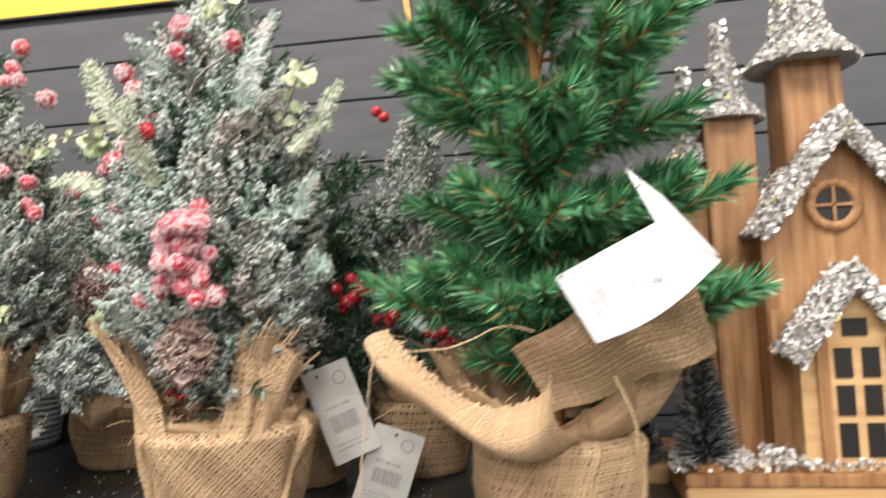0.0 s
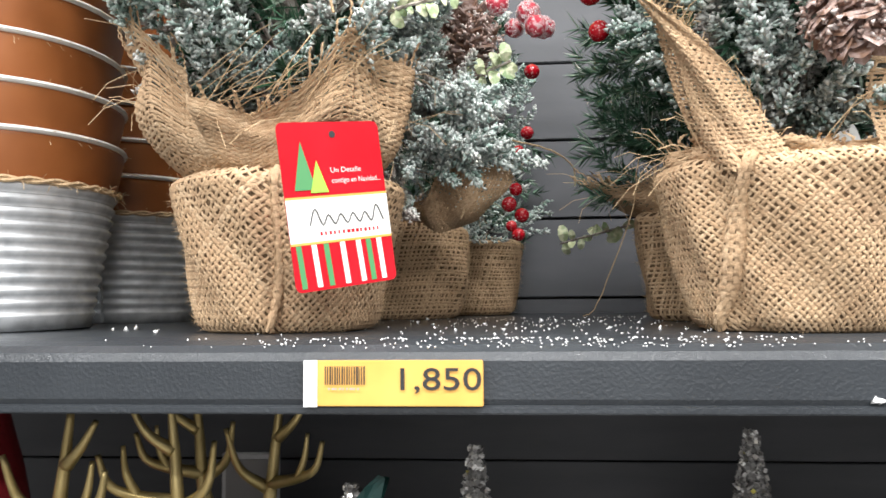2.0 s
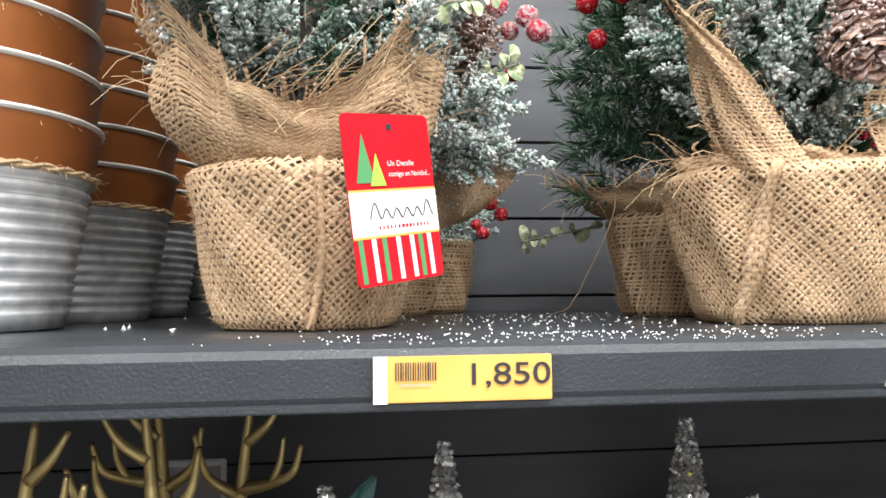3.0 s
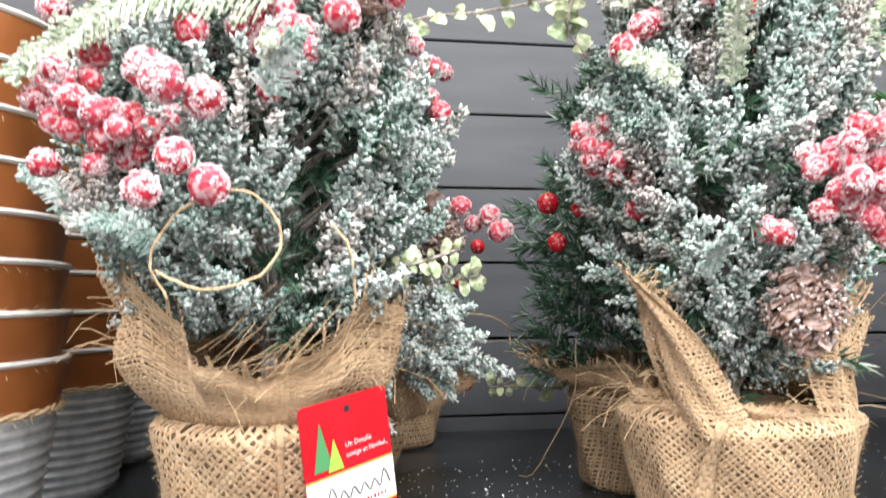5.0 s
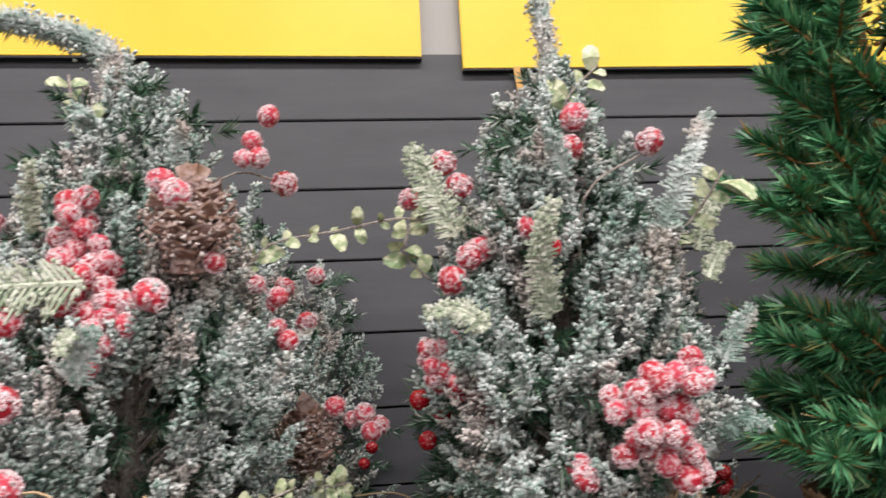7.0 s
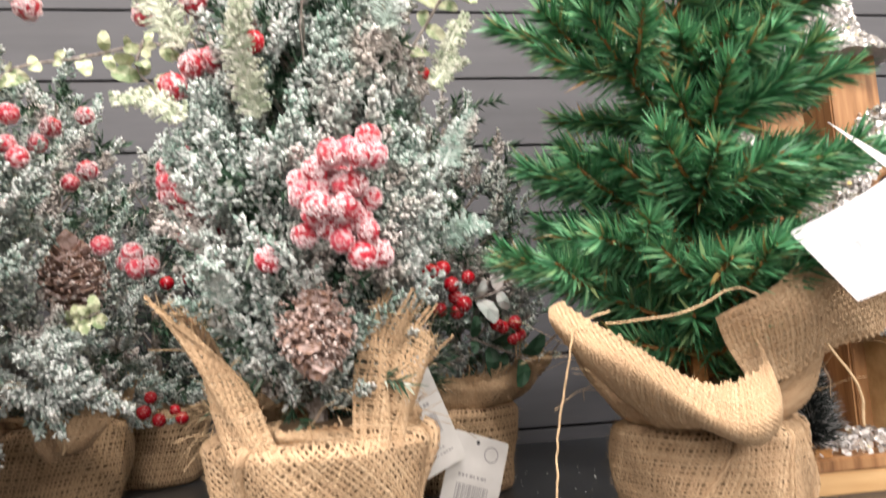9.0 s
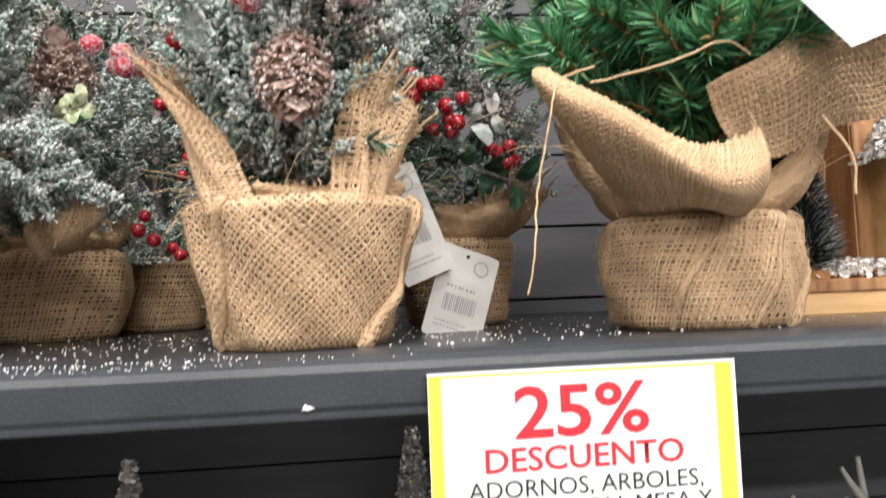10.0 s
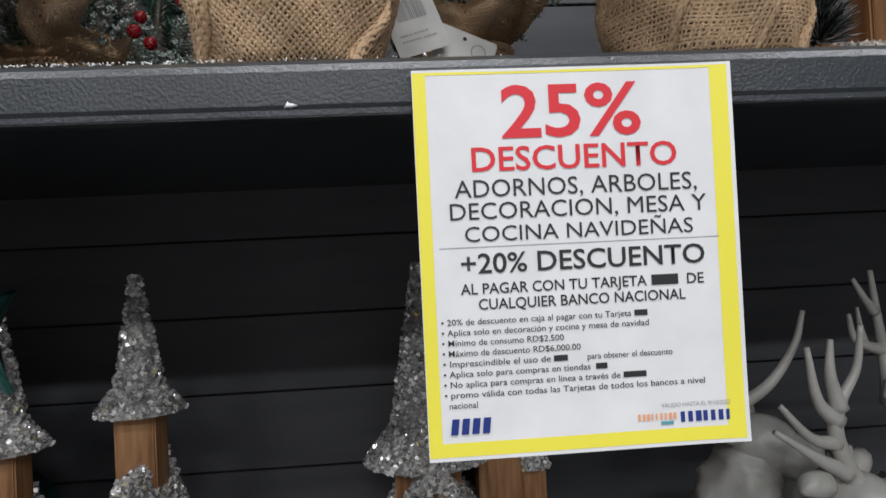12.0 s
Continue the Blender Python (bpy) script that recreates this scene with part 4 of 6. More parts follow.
def flocked_sprigs(rng, base, way, length, count, nlen=0.0105, spread=58.0, crumbs=0.95):
    """Upright sprigs: thick flocked needles and the crumbs of flock that cling to their outer ends."""
    n = len(base)
    t = np.sort(rng.random((n, count)), axis=1)
    bend = unit(rng.normal(size=(n, 3))) * (length * 0.12)[:, None]
    p = base[:, None] + way[:, None] * (t * length[:, None])[..., None] + bend[:, None] * (t * t)[..., None]
    perp = unit(np.cross(way[:, None], unit(rng.normal(size=(n, count, 3)))))
    ang = np.radians(spread * (1.2 - 0.7 * t)) * rng.uniform(0.7, 1.25, (n, count))
    d = unit(way[:, None] * np.cos(ang)[..., None] + perp * np.sin(ang)[..., None] + rng.normal(0, 0.12, (n, count, 3)))
    ln = nlen * rng.uniform(0.6, 1.25, (n, count)) * (1 - 0.3 * t)
    P, D, L = p.reshape(-1, 3), d.reshape(-1, 3), ln.reshape(-1, 1)
    R = 0.00155 * rng.uniform(0.6, 1.5, (len(P), 1))
    A = unit(np.cross(D, rng.normal(size=D.shape)))
    B = np.cross(D, A)
    mid = P + D * L * 0.62
    verts = np.stack([P, mid + A * R, mid - A * R * 0.5 + B * R * 0.87, mid - A * R * 0.5 - B * R * 0.87, P + D * L], 1)
    tris = np.array([[0, 2, 1], [0, 3, 2], [0, 1, 3], [4, 1, 2], [4, 2, 3], [4, 3, 1]])
    green = Shape().put_tris(verts.reshape(-1, 3), (np.arange(len(P))[:, None, None] * 5 + tris[None]).reshape(-1, 3))
    # some sprigs carry much flock, some little
    heavy = np.repeat(rng.uniform(0.35, 1.3, n), count)
    keep = rng.random(len(P)) < crumbs * heavy
    q = (P + D * L * rng.uniform(0.35, 1.05, (len(P), 1)))[keep] + rng.normal(0, 0.0006, (int(keep.sum()), 3))
    return green, Shape().put_tris(*grains(rng, q, 0.0019))


BERRY_MESH = {}


def berry_mesh(mat, lumps):
    """A berry of radius 1, sugared with frost grains when it is a lumpy one."""
    if mat.name not in BERRY_MESH:
        bm = bmesh.new()
        bmesh.ops.create_icosphere(bm, subdivisions=2, radius=1)
        for v in bm.verts:
            v.co *= 1 + lumps * noise.noise(v.co * 3.0)
        me = bpy.data.meshes.new("berry")
        bm.to_mesh(me)
        bm.free()
        verts, faces = np.array([v.co[:] for v in me.vertices]), [tuple(p.vertices) for p in me.polygons]
        smooth = len(faces)
        if lumps > 0.06:
            rng = np.random.default_rng(6)
            p = unit(rng.normal(size=(900, 3)))
            keep = np.array([noise.noise(Vector(q) * 2.3) + 0.3 * q[2] for q in p]) > 0.17
            gv, gt = grains(rng, p[keep] * 1.02, 0.085)
            faces += [tuple(int(i) + len(verts) for i in f) for f in gt]
            verts = np.concatenate([verts, gv])
        me = bpy.data.meshes.new("berry")
        me.from_pydata(verts.tolist(), [], faces)
        me.materials.append(mat)
        me.materials.append(FROST_GRAIN)
        for k, f in enumerate(me.polygons):
            f.use_smooth, f.material_index = k < smooth, int(k >= smooth)
        BERRY_MESH[mat.name] = me
    return BERRY_MESH[mat.name]


def berries(tree, places, size=0.0092, mat=None, lumps=0.12):
    mat = mat or BERRY
    r = random.Random(len(places) * 31 + int(size * 1e5))
    base = Vector(tree.matrix_basis.translation)
    inv = tree.matrix_basis.inverted()
    for p in places:
        q = inv @ Vector(p)
        s = size * r.uniform(0.85, 1.12)
        part("berry", berry_mesh(mat, lumps), None, tree, at=Matrix.Translation(q) @ Euler((r.uniform(0, 6), r.uniform(0, 6), 0)).to_matrix().to_4x4() @ Matrix.Diagonal((s, s, s * 0.95, 1)))
    return tree


def cluster(centre, n, spread, seed, way=None):
    """Berries packed round a centre, or strung along a way from it."""
    r = random.Random(seed)
    out = []
    for _ in range(4000):
        if len(out) >= n:
            break
        c = Vector(centre) + (Vector(way) * r.random() if way else Vector())
        p = c + Vector((r.gauss(0, spread), r.gauss(0, spread) * 0.6, r.gauss(0, spread)))
        if all((p - Vector(o)).length > 0.0094 for o in out):
            out.append(p[:])
    return out


def twig(tree, points, radius=0.0013):
    inv = tree.matrix_basis.inverted()
    pts = [inv @ Vector(p) for p in points]
    return part("twig", Shape().tube(pts, [radius, *[radius * 0.8] * (len(pts) - 1)], 5), BARK, tree)


def pine_cone(tree, at, length, radius, tilt, turn, seed, name="pine_cone"):
    r = random.Random(seed)
    s = Shape()
    rows = 15
    for k in range(rows):
        f = k / (rows - 1)
        rr = radius * (0.42 + 0.7 * math.sin(math.pi * (0.15 + 0.8 * f)) - 0.35)
        n = max(6, int(11 * rr / radius) + 2)
        for i in range(n):
            a = 2 * math.pi * (i + 0.5 * (k % 2)) / n + r.uniform(-0.3, 0.3)
            w, l, up = r.uniform(0.16, 0.34) * radius, rr * r.uniform(0.6, 1.2), r.uniform(0.0, 0.6) * radius
            c, d = Vector((math.cos(a), math.sin(a), 0)), Vector((-math.sin(a), math.cos(a), 0))
            z = Vector((0, 0, -length / 2 + length * f))
            v = [z + c * l * 0.25 - d * w * 0.4, z + c * l * 0.25 + d * w * 0.4, z + c * l + d * w + Vector((0, 0, up)), z + c * l * 1.14 + Vector((0, 0, up * 1.35)), z + c * l - d * w + Vector((0, 0, up))]
            lower = [p - Vector((0, 0, 0.0022)) for p in v]
            s.put([p[:] for p in v + lower], [(0, 1, 2, 3, 4), (9, 8, 7, 6, 5), (1, 2, 7, 6), (2, 3, 8, 7), (3, 4, 9, 8), (4, 0, 5, 9)])
    s.tube([(0, 0, -length * 0.5), (0, 0, length * 0.45)], [radius * 0.4, radius * 0.2], 8)
    m = tree.matrix_basis.inverted() @ Matrix.Translation(at) @ pose(0, 0, 0, tilt, 0, turn)
    cone = part(name, s, CONE, tree, "frosted brown pine cone", at=m)
    rng = np.random.default_rng(seed)
    p = unit(rng.normal(size=(700, 3))) * np.array([radius, radius, length * 0.58]) * rng.uniform(0.8, 1.08, (700, 1))
    tagged(part("frost", Shape().put_tris(*grains(rng, p[rng.random(700) < 0.3 + 0.6 * (p[:, 2] > -length * 0.2)], 0.0019)), MAUVE, cone), kind="stuff")
    return cone


def leaf_spray(tree, points, n, size, mat, seed, label, name="leaf_spray", narrow=0.62):
    """A stem with leaves in pairs."""
    r = random.Random(seed)
    inv = tree.matrix_basis.inverted()
    pts = [inv @ Vector(p) for p in points]
    stem = part(name, Shape().tube(pts, 0.0012, 5), BARK, tree, label)
    s = Shape()
    for k in range(n):
        f = (k + 0.5) / n * (len(pts) - 1)
        i = min(int(f), len(pts) - 2)
        p = pts[i].lerp(pts[i + 1], f - i)
        d = (pts[i + 1] - pts[i]).normalized()
        for sgn in (-1, 1):
            out = (d.cross(Vector((r.uniform(-0.8, 0.8), -1, r.uniform(-0.8, 0.8)))).normalized() * sgn + d * r.uniform(-0.2, 0.9) + Vector((0, r.uniform(-0.9, 0.3), r.uniform(-0.4, 0.4)))).normalized()
            side = out.cross(Vector((r.uniform(-0.5, 0.5), -1, r.uniform(-0.5, 0.5)))).normalized()
            up = out.cross(side)
            l = size * r.uniform(0.5, 1.15)
            top, low = [], []
            for j in range(9):
                a = 2 * math.pi * j / 9
                q = p + out * (l * 0.52 - l * 0.5 * math.cos(a)) + side * (l * narrow * 0.5 * math.sin(a)) + up * (0.12 * l * math.cos(2 * a))
                top.append(q[:])
                low.append((q + up * 0.0007)[:])
            cen = p + out * l * 0.5 - up * 0.1 * l
            s.put([cen[:]] + top + low, [(0, 1 + j, 1 + (j + 1) % 9) for j in range(9)] + [tuple(range(10, 19))[::-1]])
    part("leaf", s, mat, stem, smooth=False)
    return stem


def fern(tree, points, width, seed, mat=None, label="cream frosted fern frond", crumbs=5, n=44):
    """A flat frond: leaflets on both sides of a bent stem."""
    r = random.Random(seed)
    inv = tree.matrix_basis.inverted()
    pts = [inv @ Vector(p) for p in points]
    stem = part("frond", Shape().tube(pts, [0.003, *[0.0022] * (len(pts) - 2), 0.001], 6), mat or FERN, tree, label)
    s = Shape()
    for k in range(n):
        f = (k + 0.3) / n * (len(pts) - 1)
        i = min(int(f), len(pts) - 2)
        p = pts[i].lerp(pts[i + 1], f - i)
        d = (pts[i + 1] - pts[i]).normalized()
        across = d.cross(Vector((0, -1, 0.25))).normalized()
        for sgn in (-1, 1):
            l = width * (1 - 0.75 * (k / n) ** 1.5) * r.uniform(0.55, 1.1)
            w = (across * sgn + d * 0.55 + Vector((0, r.uniform(-0.15, 0.15), -0.1))).normalized()
            droop = Vector((r.uniform(-0.002, 0.002), r.uniform(-0.004, 0.002), -0.10 * l))
            s.tube([p, p + w * l * 0.5 + Vector((0, -0.002, 0)), p + w * l + droop], [0.0012, 0.0016, 0.0006], 4)
            for _ in range(crumbs):
                q = p + w * l * r.random() + Vector((r.gauss(0, 0.0015), -abs(r.gauss(0, 0.002)), r.gauss(0, 0.0015)))
                s.ball(q, (r.uniform(0.0008, 0.002),) * 3, u=4, v=3)
    part("leaflet", s, mat or FERN, stem)
    return stem


def frond_ring(tree, seed, count, profile, front=(-2.9, -0.2)):
    """Small flat frosted fronds standing out of a crown."""
    r = random.Random(seed)
    base = tree.matrix_basis.translation
    zs, rs = [p[0] for p in profile], [p[1] for p in profile]
    for k in range(count):
        z = zs[0] + (zs[-1] - zs[0]) * (k + r.random()) / count * 0.9
        rad = float(np.interp(z, zs, rs))
        a = r.uniform(*front)
        out = Vector((math.cos(a), math.sin(a), 0))
        p = base + Vector((0, 0, z)) + out * rad * 0.85
        side = Vector((-out.y, out.x, 0)) * r.uniform(-0.035, 0.035)
        up = Vector((0, 0, r.uniform(-0.01, 0.05)))
        q = p + out * r.uniform(0.015, 0.04) + side + up
        fern(tree, arc([p, (p + q) / 2 + Vector((0, 0, 0.008)), q], 3), r.uniform(0.010, 0.016), seed + k, r.choice((FERN, FROST, FROST)), "", 4, 22)


def cord_line(parent, points, radius=0.0008, name="cord"):
    inv = parent.matrix_basis.inverted()
    r = random.Random(len(points) + int(radius * 1e5))
    line = [inv @ Vector(p) + Vector((r.gauss(0, 0.0004), r.gauss(0, 0.0004), r.gauss(0, 0.0003))) for p in points]
    return part(name, Shape().tube(arc(line, 3), radius * 0.8, 5), TWINE, parent)


def arc(points, n=8):
    """A smooth line through points."""
    P = [Vector(p) for p in points]
    P = [2 * P[0] - P[1]] + P + [2 * P[-1] - P[-2]]
    out = []
    for i in range(1, len(P) - 2):
        for k in range(n):
            t = k / n
            a, b, c, d = P[i - 1], P[i], P[i + 1], P[i + 2]
            out.append(0.5 * ((2 * b) + (c - a) * t + (2 * a - 5 * b + 4 * c - d) * t * t + (3 * b - a - 3 * c + d) * t ** 3))
    out.append(P[-2])
    return out


# ---- frosted trees in burlap pots ----
def potted(label, at, group="potted trees"):
    return thing("potted_tree", label, "artificial tree", at, group)


# tree with the red swing tag
tree_a = potted("frosted artificial tree with red berries in a frayed burlap pot", (-0.447, 0.122, SHELF))
burlap_pot(tree_a, 0.064, 0.087, 0.113, 11, ((0.0, 0.005, 0.014), (0.62, 0.004, 0.02)), pitch=0.0039, bias=True, hems=((-0.01, -0.05, 0.0022),))
burlap_collar(tree_a, 0.06, 0.106, ((0.0, 0.094, 0.152), (0.05, 0.098, 0.168), (0.10, 0.122, 0.215), (0.15, 0.108, 0.212), (0.25, 0.092, 0.205), (0.35, 0.08, 0.2), (0.5, 0.085, 0.21), (0.65, 0.09, 0.205), (0.75, 0.104, 0.215), (0.82, 0.118, 0.23), (0.865, 0.124, 0.24), (0.90, 0.112, 0.20), (0.94, 0.100, 0.165)), 21, pitch=0.0043, belly=0.018, fray=0.24)
strands, r = Shape(), random.Random(8)
for k in range(34):
    p = Vector((r.uniform(-0.04, 0.05), -0.098 + r.uniform(-0.006, 0.012), r.uniform(0.14, 0.165)))
    q = p + Vector((r.uniform(0.02, 0.06), r.uniform(-0.012, 0.012), r.uniform(0.005, 0.045)))
    strands.tube([p, p.lerp(q, 0.45) + Vector((0, -0.006, r.uniform(-0.008, 0.002))), p.lerp(q, 0.8) + Vector((0, -0.004, 0)), q], 0.0003, 3)
tagged(part("frayed_edge", strands, TWINE, tree_a), kind="stuff")
frosted_crown(tree_a, 3, ((0.185, 0.085), (0.24, 0.15), (0.33, 0.165), (0.42, 0.125), (0.50, 0.075), (0.55, 0.04)), 100, 9, 0.046, 62)
lead = arc([(-0.465, 0.122, 1.76), (-0.472, 0.12, 1.80), (-0.52, 0.12, 1.825), (-0.60, 0.12, 1.84)], 5)
rng = np.random.default_rng(77)
lp = np.array([p[:] for p in lead]) - np.array((-0.447, 0.122, SHELF))
lw = unit(np.gradient(lp, axis=0))
part("leader", Shape().put_tris(*needles(rng, lp, lw, np.full(len(lp), 0.02), 170, 0.019, 0.0013, 66)), FROST, tree_a)
part("flock", Shape().put_tris(*grains(rng, np.repeat(lp, 60, 0) + rng.normal(0, 0.006, (len(lp) * 60, 3)), 0.0022)), FLOCK, tree_a)
cord_line(tree_a, lead, 0.005, "leader_stem")
for c, n, sp, way in (((-0.457, 0.02, 1.642), 34, 0.0075, (0.03, -0.015, -0.10)), ((-0.543, -0.012, 1.505), 13, 0.015, None), ((-0.512, -0.02, 1.498), 8, 0.014, None), ((-0.58, 0.03, 1.54), 4, 0.009, None)):
    berries(tree_a, cluster(c, n, sp, 5 + n, way), 0.0085)
berries(tree_a, [(-0.589, 0.06, 1.598), (-0.564, 0.059, 1.615), (-0.541, 0.075, 1.646), (-0.54, 0.07, 1.624), (-0.484, -0.012, 1.561), (-0.489, -0.058, 1.515), (-0.47, -0.046, 1.51), (-0.484, -0.05, 1.476),
                 (-0.499, -0.056, 1.457), (-0.467, -0.046, 1.461), (-0.382, -0.003, 1.645), (-0.392, 0.0, 1.655), (-0.321, 0.124, 1.683), (-0.395, -0.012, 1.574), (-0.505, -0.03, 1.53)], 0.0108)
berries(tree_a, [(-0.34, 0.1, 1.70), (-0.345, 0.1, 1.715), (-0.352, 0.095, 1.698), (-0.325, 0.1, 1.581), (-0.326, 0.1, 1.556), (-0.318, 0.1, 1.545), (-0.33, 0.095, 1.735), (-0.34, 0.08, 1.59), (-0.36, 0.02, 1.60)], 0.0085)
twig(tree_a, arc([(-0.48, 0.1, 1.60), (-0.53, 0.07, 1.625), (-0.589, 0.06, 1.598)], 4))
twig(tree_a, arc([(-0.40, 0.1, 1.66), (-0.36, 0.11, 1.69), (-0.321, 0.124, 1.683)], 4))
pine_cone(tree_a, (-0.378, 0.025, 1.625), 0.062, 0.034, 10, 20, 5)
fern(tree_a, arc([(-0.44, -0.005, 1.585), (-0.50, -0.02, 1.58), (-0.545, -0.02, 1.555), (-0.58, -0.02, 1.525)], 4), 0.026, 8, crumbs=8)
leaf_spray(tree_a, arc([(-0.36, 0.13, 1.60), (-0.335, 0.13, 1.63), (-0.28, 0.13, 1.64), (-0.225, 0.12, 1.648), (-0.20, 0.12, 1.645)], 4), 11, 0.02, LEAF, 3, "pale variegated leaf spray")
leaf_spray(tree_a, arc([(-0.36, 0.05, 1.42), (-0.34, 0.05, 1.425), (-0.31, 0.06, 1.435)], 4), 7, 0.013, LEAF, 4, "pale variegated leaf spray")
leaf_spray(tree_a, arc([(-0.47, 0.11, 1.73), (-0.49, 0.10, 1.75), (-0.495, 0.1, 1.775)], 4), 3, 0.022, LEAF, 6, "pale variegated leaf spray")
cord_line(tree_a, arc([(-0.49, -0.035, 1.40), (-0.497, -0.04, 1.425), (-0.475, -0.045, 1.452), (-0.445, -0.045, 1.458), (-0.428, -0.04, 1.435), (-0.44, -0.045, 1.412), (-0.47, -0.045, 1.405), (-0.495, -0.04, 1.415)], 6), 0.001, "hanging_loop")
cord_line(tree_a, arc([(-0.385, 0.0, 1.40), (-0.39, -0.005, 1.43), (-0.40, 0.0, 1.445)], 5), 0.0012)

frond_ring(tree_a, 300, 7, ((0.2, 0.16), (0.33, 0.17), (0.42, 0.135), (0.5, 0.085), (0.56, 0.04)))

# red card tag on its pot
tag = thing("swing_tag", "glossy red and white card tag hanging on the burlap pot", "tag", (-0.4125, 0.010, 1.234))
tag.matrix_basis = pose(-0.4095, 0.008, 1.230, 0, -8, 36)
TW, TH = 0.069, 0.104


def card(parent, w, h, mat, corner=0.004, bend=0.004, name="card"):
    s = Shape()
    n = 10
    outline = []
    for cx, cz, a0 in ((w - corner, h - corner, 0), (corner, h - corner, 90), (corner, corner, 180), (w - corner, corner, 270)):
        outline += [(cx + corner * math.cos(radians(a0 + 30 * k)), cz + corner * math.sin(radians(a0 + 30 * k))) for k in range(4)]
    k = len(outline)
    s.put([(x, -0.00035, z) for x, z in outline] + [(x, 0.00035, z) for x, z in outline], [tuple(range(k)), tuple(range(2 * k - 1, k - 1, -1))] + [(i, (i + 1) % k, (i + 1) % k + k, i + k) for i in range(k)])
    return part(name, s, mat, parent)


card(tag, TW, TH, TAG_RED)
part("white_band", flat(0.0, TW, 0.030, 0.0565, -0.0007), TAG_WHITE, tag)
part("gold_line", flat(0.0, TW, 0.0565, 0.058, -0.0007), LABEL, tag)
part("gold_line", flat(0.0, TW, 0.0285, 0.030, -0.0007), LABEL, tag)
for k, (x, m) in enumerate([(0.004, PRINT_GREEN), (0.014, TAG_WHITE), (0.022, PRINT_GREEN), (0.033, TAG_WHITE), (0.044, TAG_WHITE), (0.051, PRINT_GREEN), (0.0585, TAG_WHITE)]):
    part("stripe", Shape().put([(x, -0.0007, 0.002), (x + 0.0035, -0.0007, 0.002), (x + 0.0025, -0.0007, 0.0283), (x - 0.001, -0.0007, 0.0283)], [(0, 1, 2, 3)]), m, tag)
for x, z, w, h, m in ((0.007, 0.062, 0.014, 0.030, PRINT_GREEN), (0.017, 0.060, 0.012, 0.020, PRINT_LIME)):
    part("printed_tree", Shape().put([(x, -0.0008 if m is PRINT_GREEN else -0.0011, z), (x + w, -0.0008 if m is PRINT_GREEN else -0.0011, z), (x + w * 0.5, -0.0008 if m is PRINT_GREEN else -0.0011, z + h)], [(0, 1, 2)]), m, tag)
lettering("Un Detalle", TAG_WHITE, tag, 0.032, 0.053, 0.072, 0.0032, -0.0008)
lettering("contigo en Navidad...", TAG_WHITE, tag, 0.032, 0.066, 0.0655, 0.0032, -0.0008)
script = Shape()
r0 = random.Random(2)
script.tube(arc([(0.014 + 0.0042 * k, -0.0009, 0.040 + (0.010 if k in (1, 11) else 0.006 if k % 2 else 0.0)) for k in range(13)], 4), 0.00045, 3)
part("brand_mark", script, PRINT_BLACK, tag)
bars(TAG_RED, tag, 0.020, 0.062, 0.0335, 0.0022, -0.0008, 14, 4)
part("hole", Shape().lathe([(0.0, 0.0), (0.0022, 0.0)], 12), PRINT_BLACK, tag, at=pose(0.036, -0.0008, 0.096, 90, 0, 0))

# trees further back, next to it
tree_b = potted("frosted artificial tree with berries and pale leaves in a burlap sack", (-0.402, 0.41, SHELF))
burlap_pot(tree_b, 0.067, 0.08, 0.105, 31, ((0.2, 0.004, 0.03),), squash=0.1, mat=CLOTH)
burlap_collar(tree_b, 0.056, 0.10, ((0.0, 0.07, 0.12), (0.12, 0.1, 0.14), (0.3, 0.08, 0.15), (0.6, 0.09, 0.15), (0.85, 0.08, 0.125)), 33, mat=CLOTH)
frosted_crown(tree_b, 8, ((0.10, 0.11), (0.18, 0.13), (0.28, 0.14), (0.40, 0.11), (0.50, 0.04)), 40, 7, 0.05, 60)
leaf_spray(tree_b, arc([(-0.32, 0.22, 1.41), (-0.30, 0.18, 1.415), (-0.275, 0.16, 1.42)], 4), 9, 0.015, LEAF, 12, "pale variegated leaf spray")
pine_cone(tree_b, (-0.312, 0.205, 1.452), 0.055, 0.03, 20, 0, 15)
berries(tree_b, [(-0.244, 0.205, 1.464), (-0.258, 0.2, 1.476), (-0.252, 0.19, 1.46), (-0.343, 0.2, 1.584), (-0.314, 0.25, 1.569), (-0.362, 0.25, 1.60), (-0.32, 0.22, 1.55), (-0.27, 0.22, 1.47), (-0.285, 0.2, 1.485), (-0.33, 0.2, 1.6), (-0.30, 0.2, 1.61)], 0.0095)
berries(tree_b, [(-0.275, 0.30, 1.32), (-0.262, 0.31, 1.31), (-0.268, 0.30, 1.335), (-0.25, 0.3, 1.455)], 0.008, RED_BERRY, 0.02)
cloth_strip(tree_b, ((-0.36, 0.245, 1.30), (-0.305, 0.238, 1.30)), ((-0.34, 0.20, 1.352), (-0.272, 0.195, 1.338)), 0.018, curl=0.012, fray=0.3, seed=11)
cord_line(tree_b, arc([(-0.315, 0.205, 1.36), (-0.312, 0.195, 1.33), (-0.318, 0.2, 1.295)], 5), 0.0012)
r2 = np.random.default_rng(19)
hang = np.array((-0.328, 0.17, 1.37)) - np.array(tree_b.matrix_basis.translation) + r2.normal(0, 1, (46, 3)) * np.array([0.018, 0.018, 0.022])
green_bits, white_bits = flocked_sprigs(r2, hang, unit(np.array([0.55, -0.35, -0.15]) + r2.normal(0, 0.5, (46, 3))), np.full(46, 0.035), 80)
part("hanging_sprig", green_bits, FROST, tree_b)
part("flock", white_bits, FLOCK, tree_b)
tree_c = potted("small frosted tree in a burlap pot against the back panel", (-0.322, 0.55, SHELF))
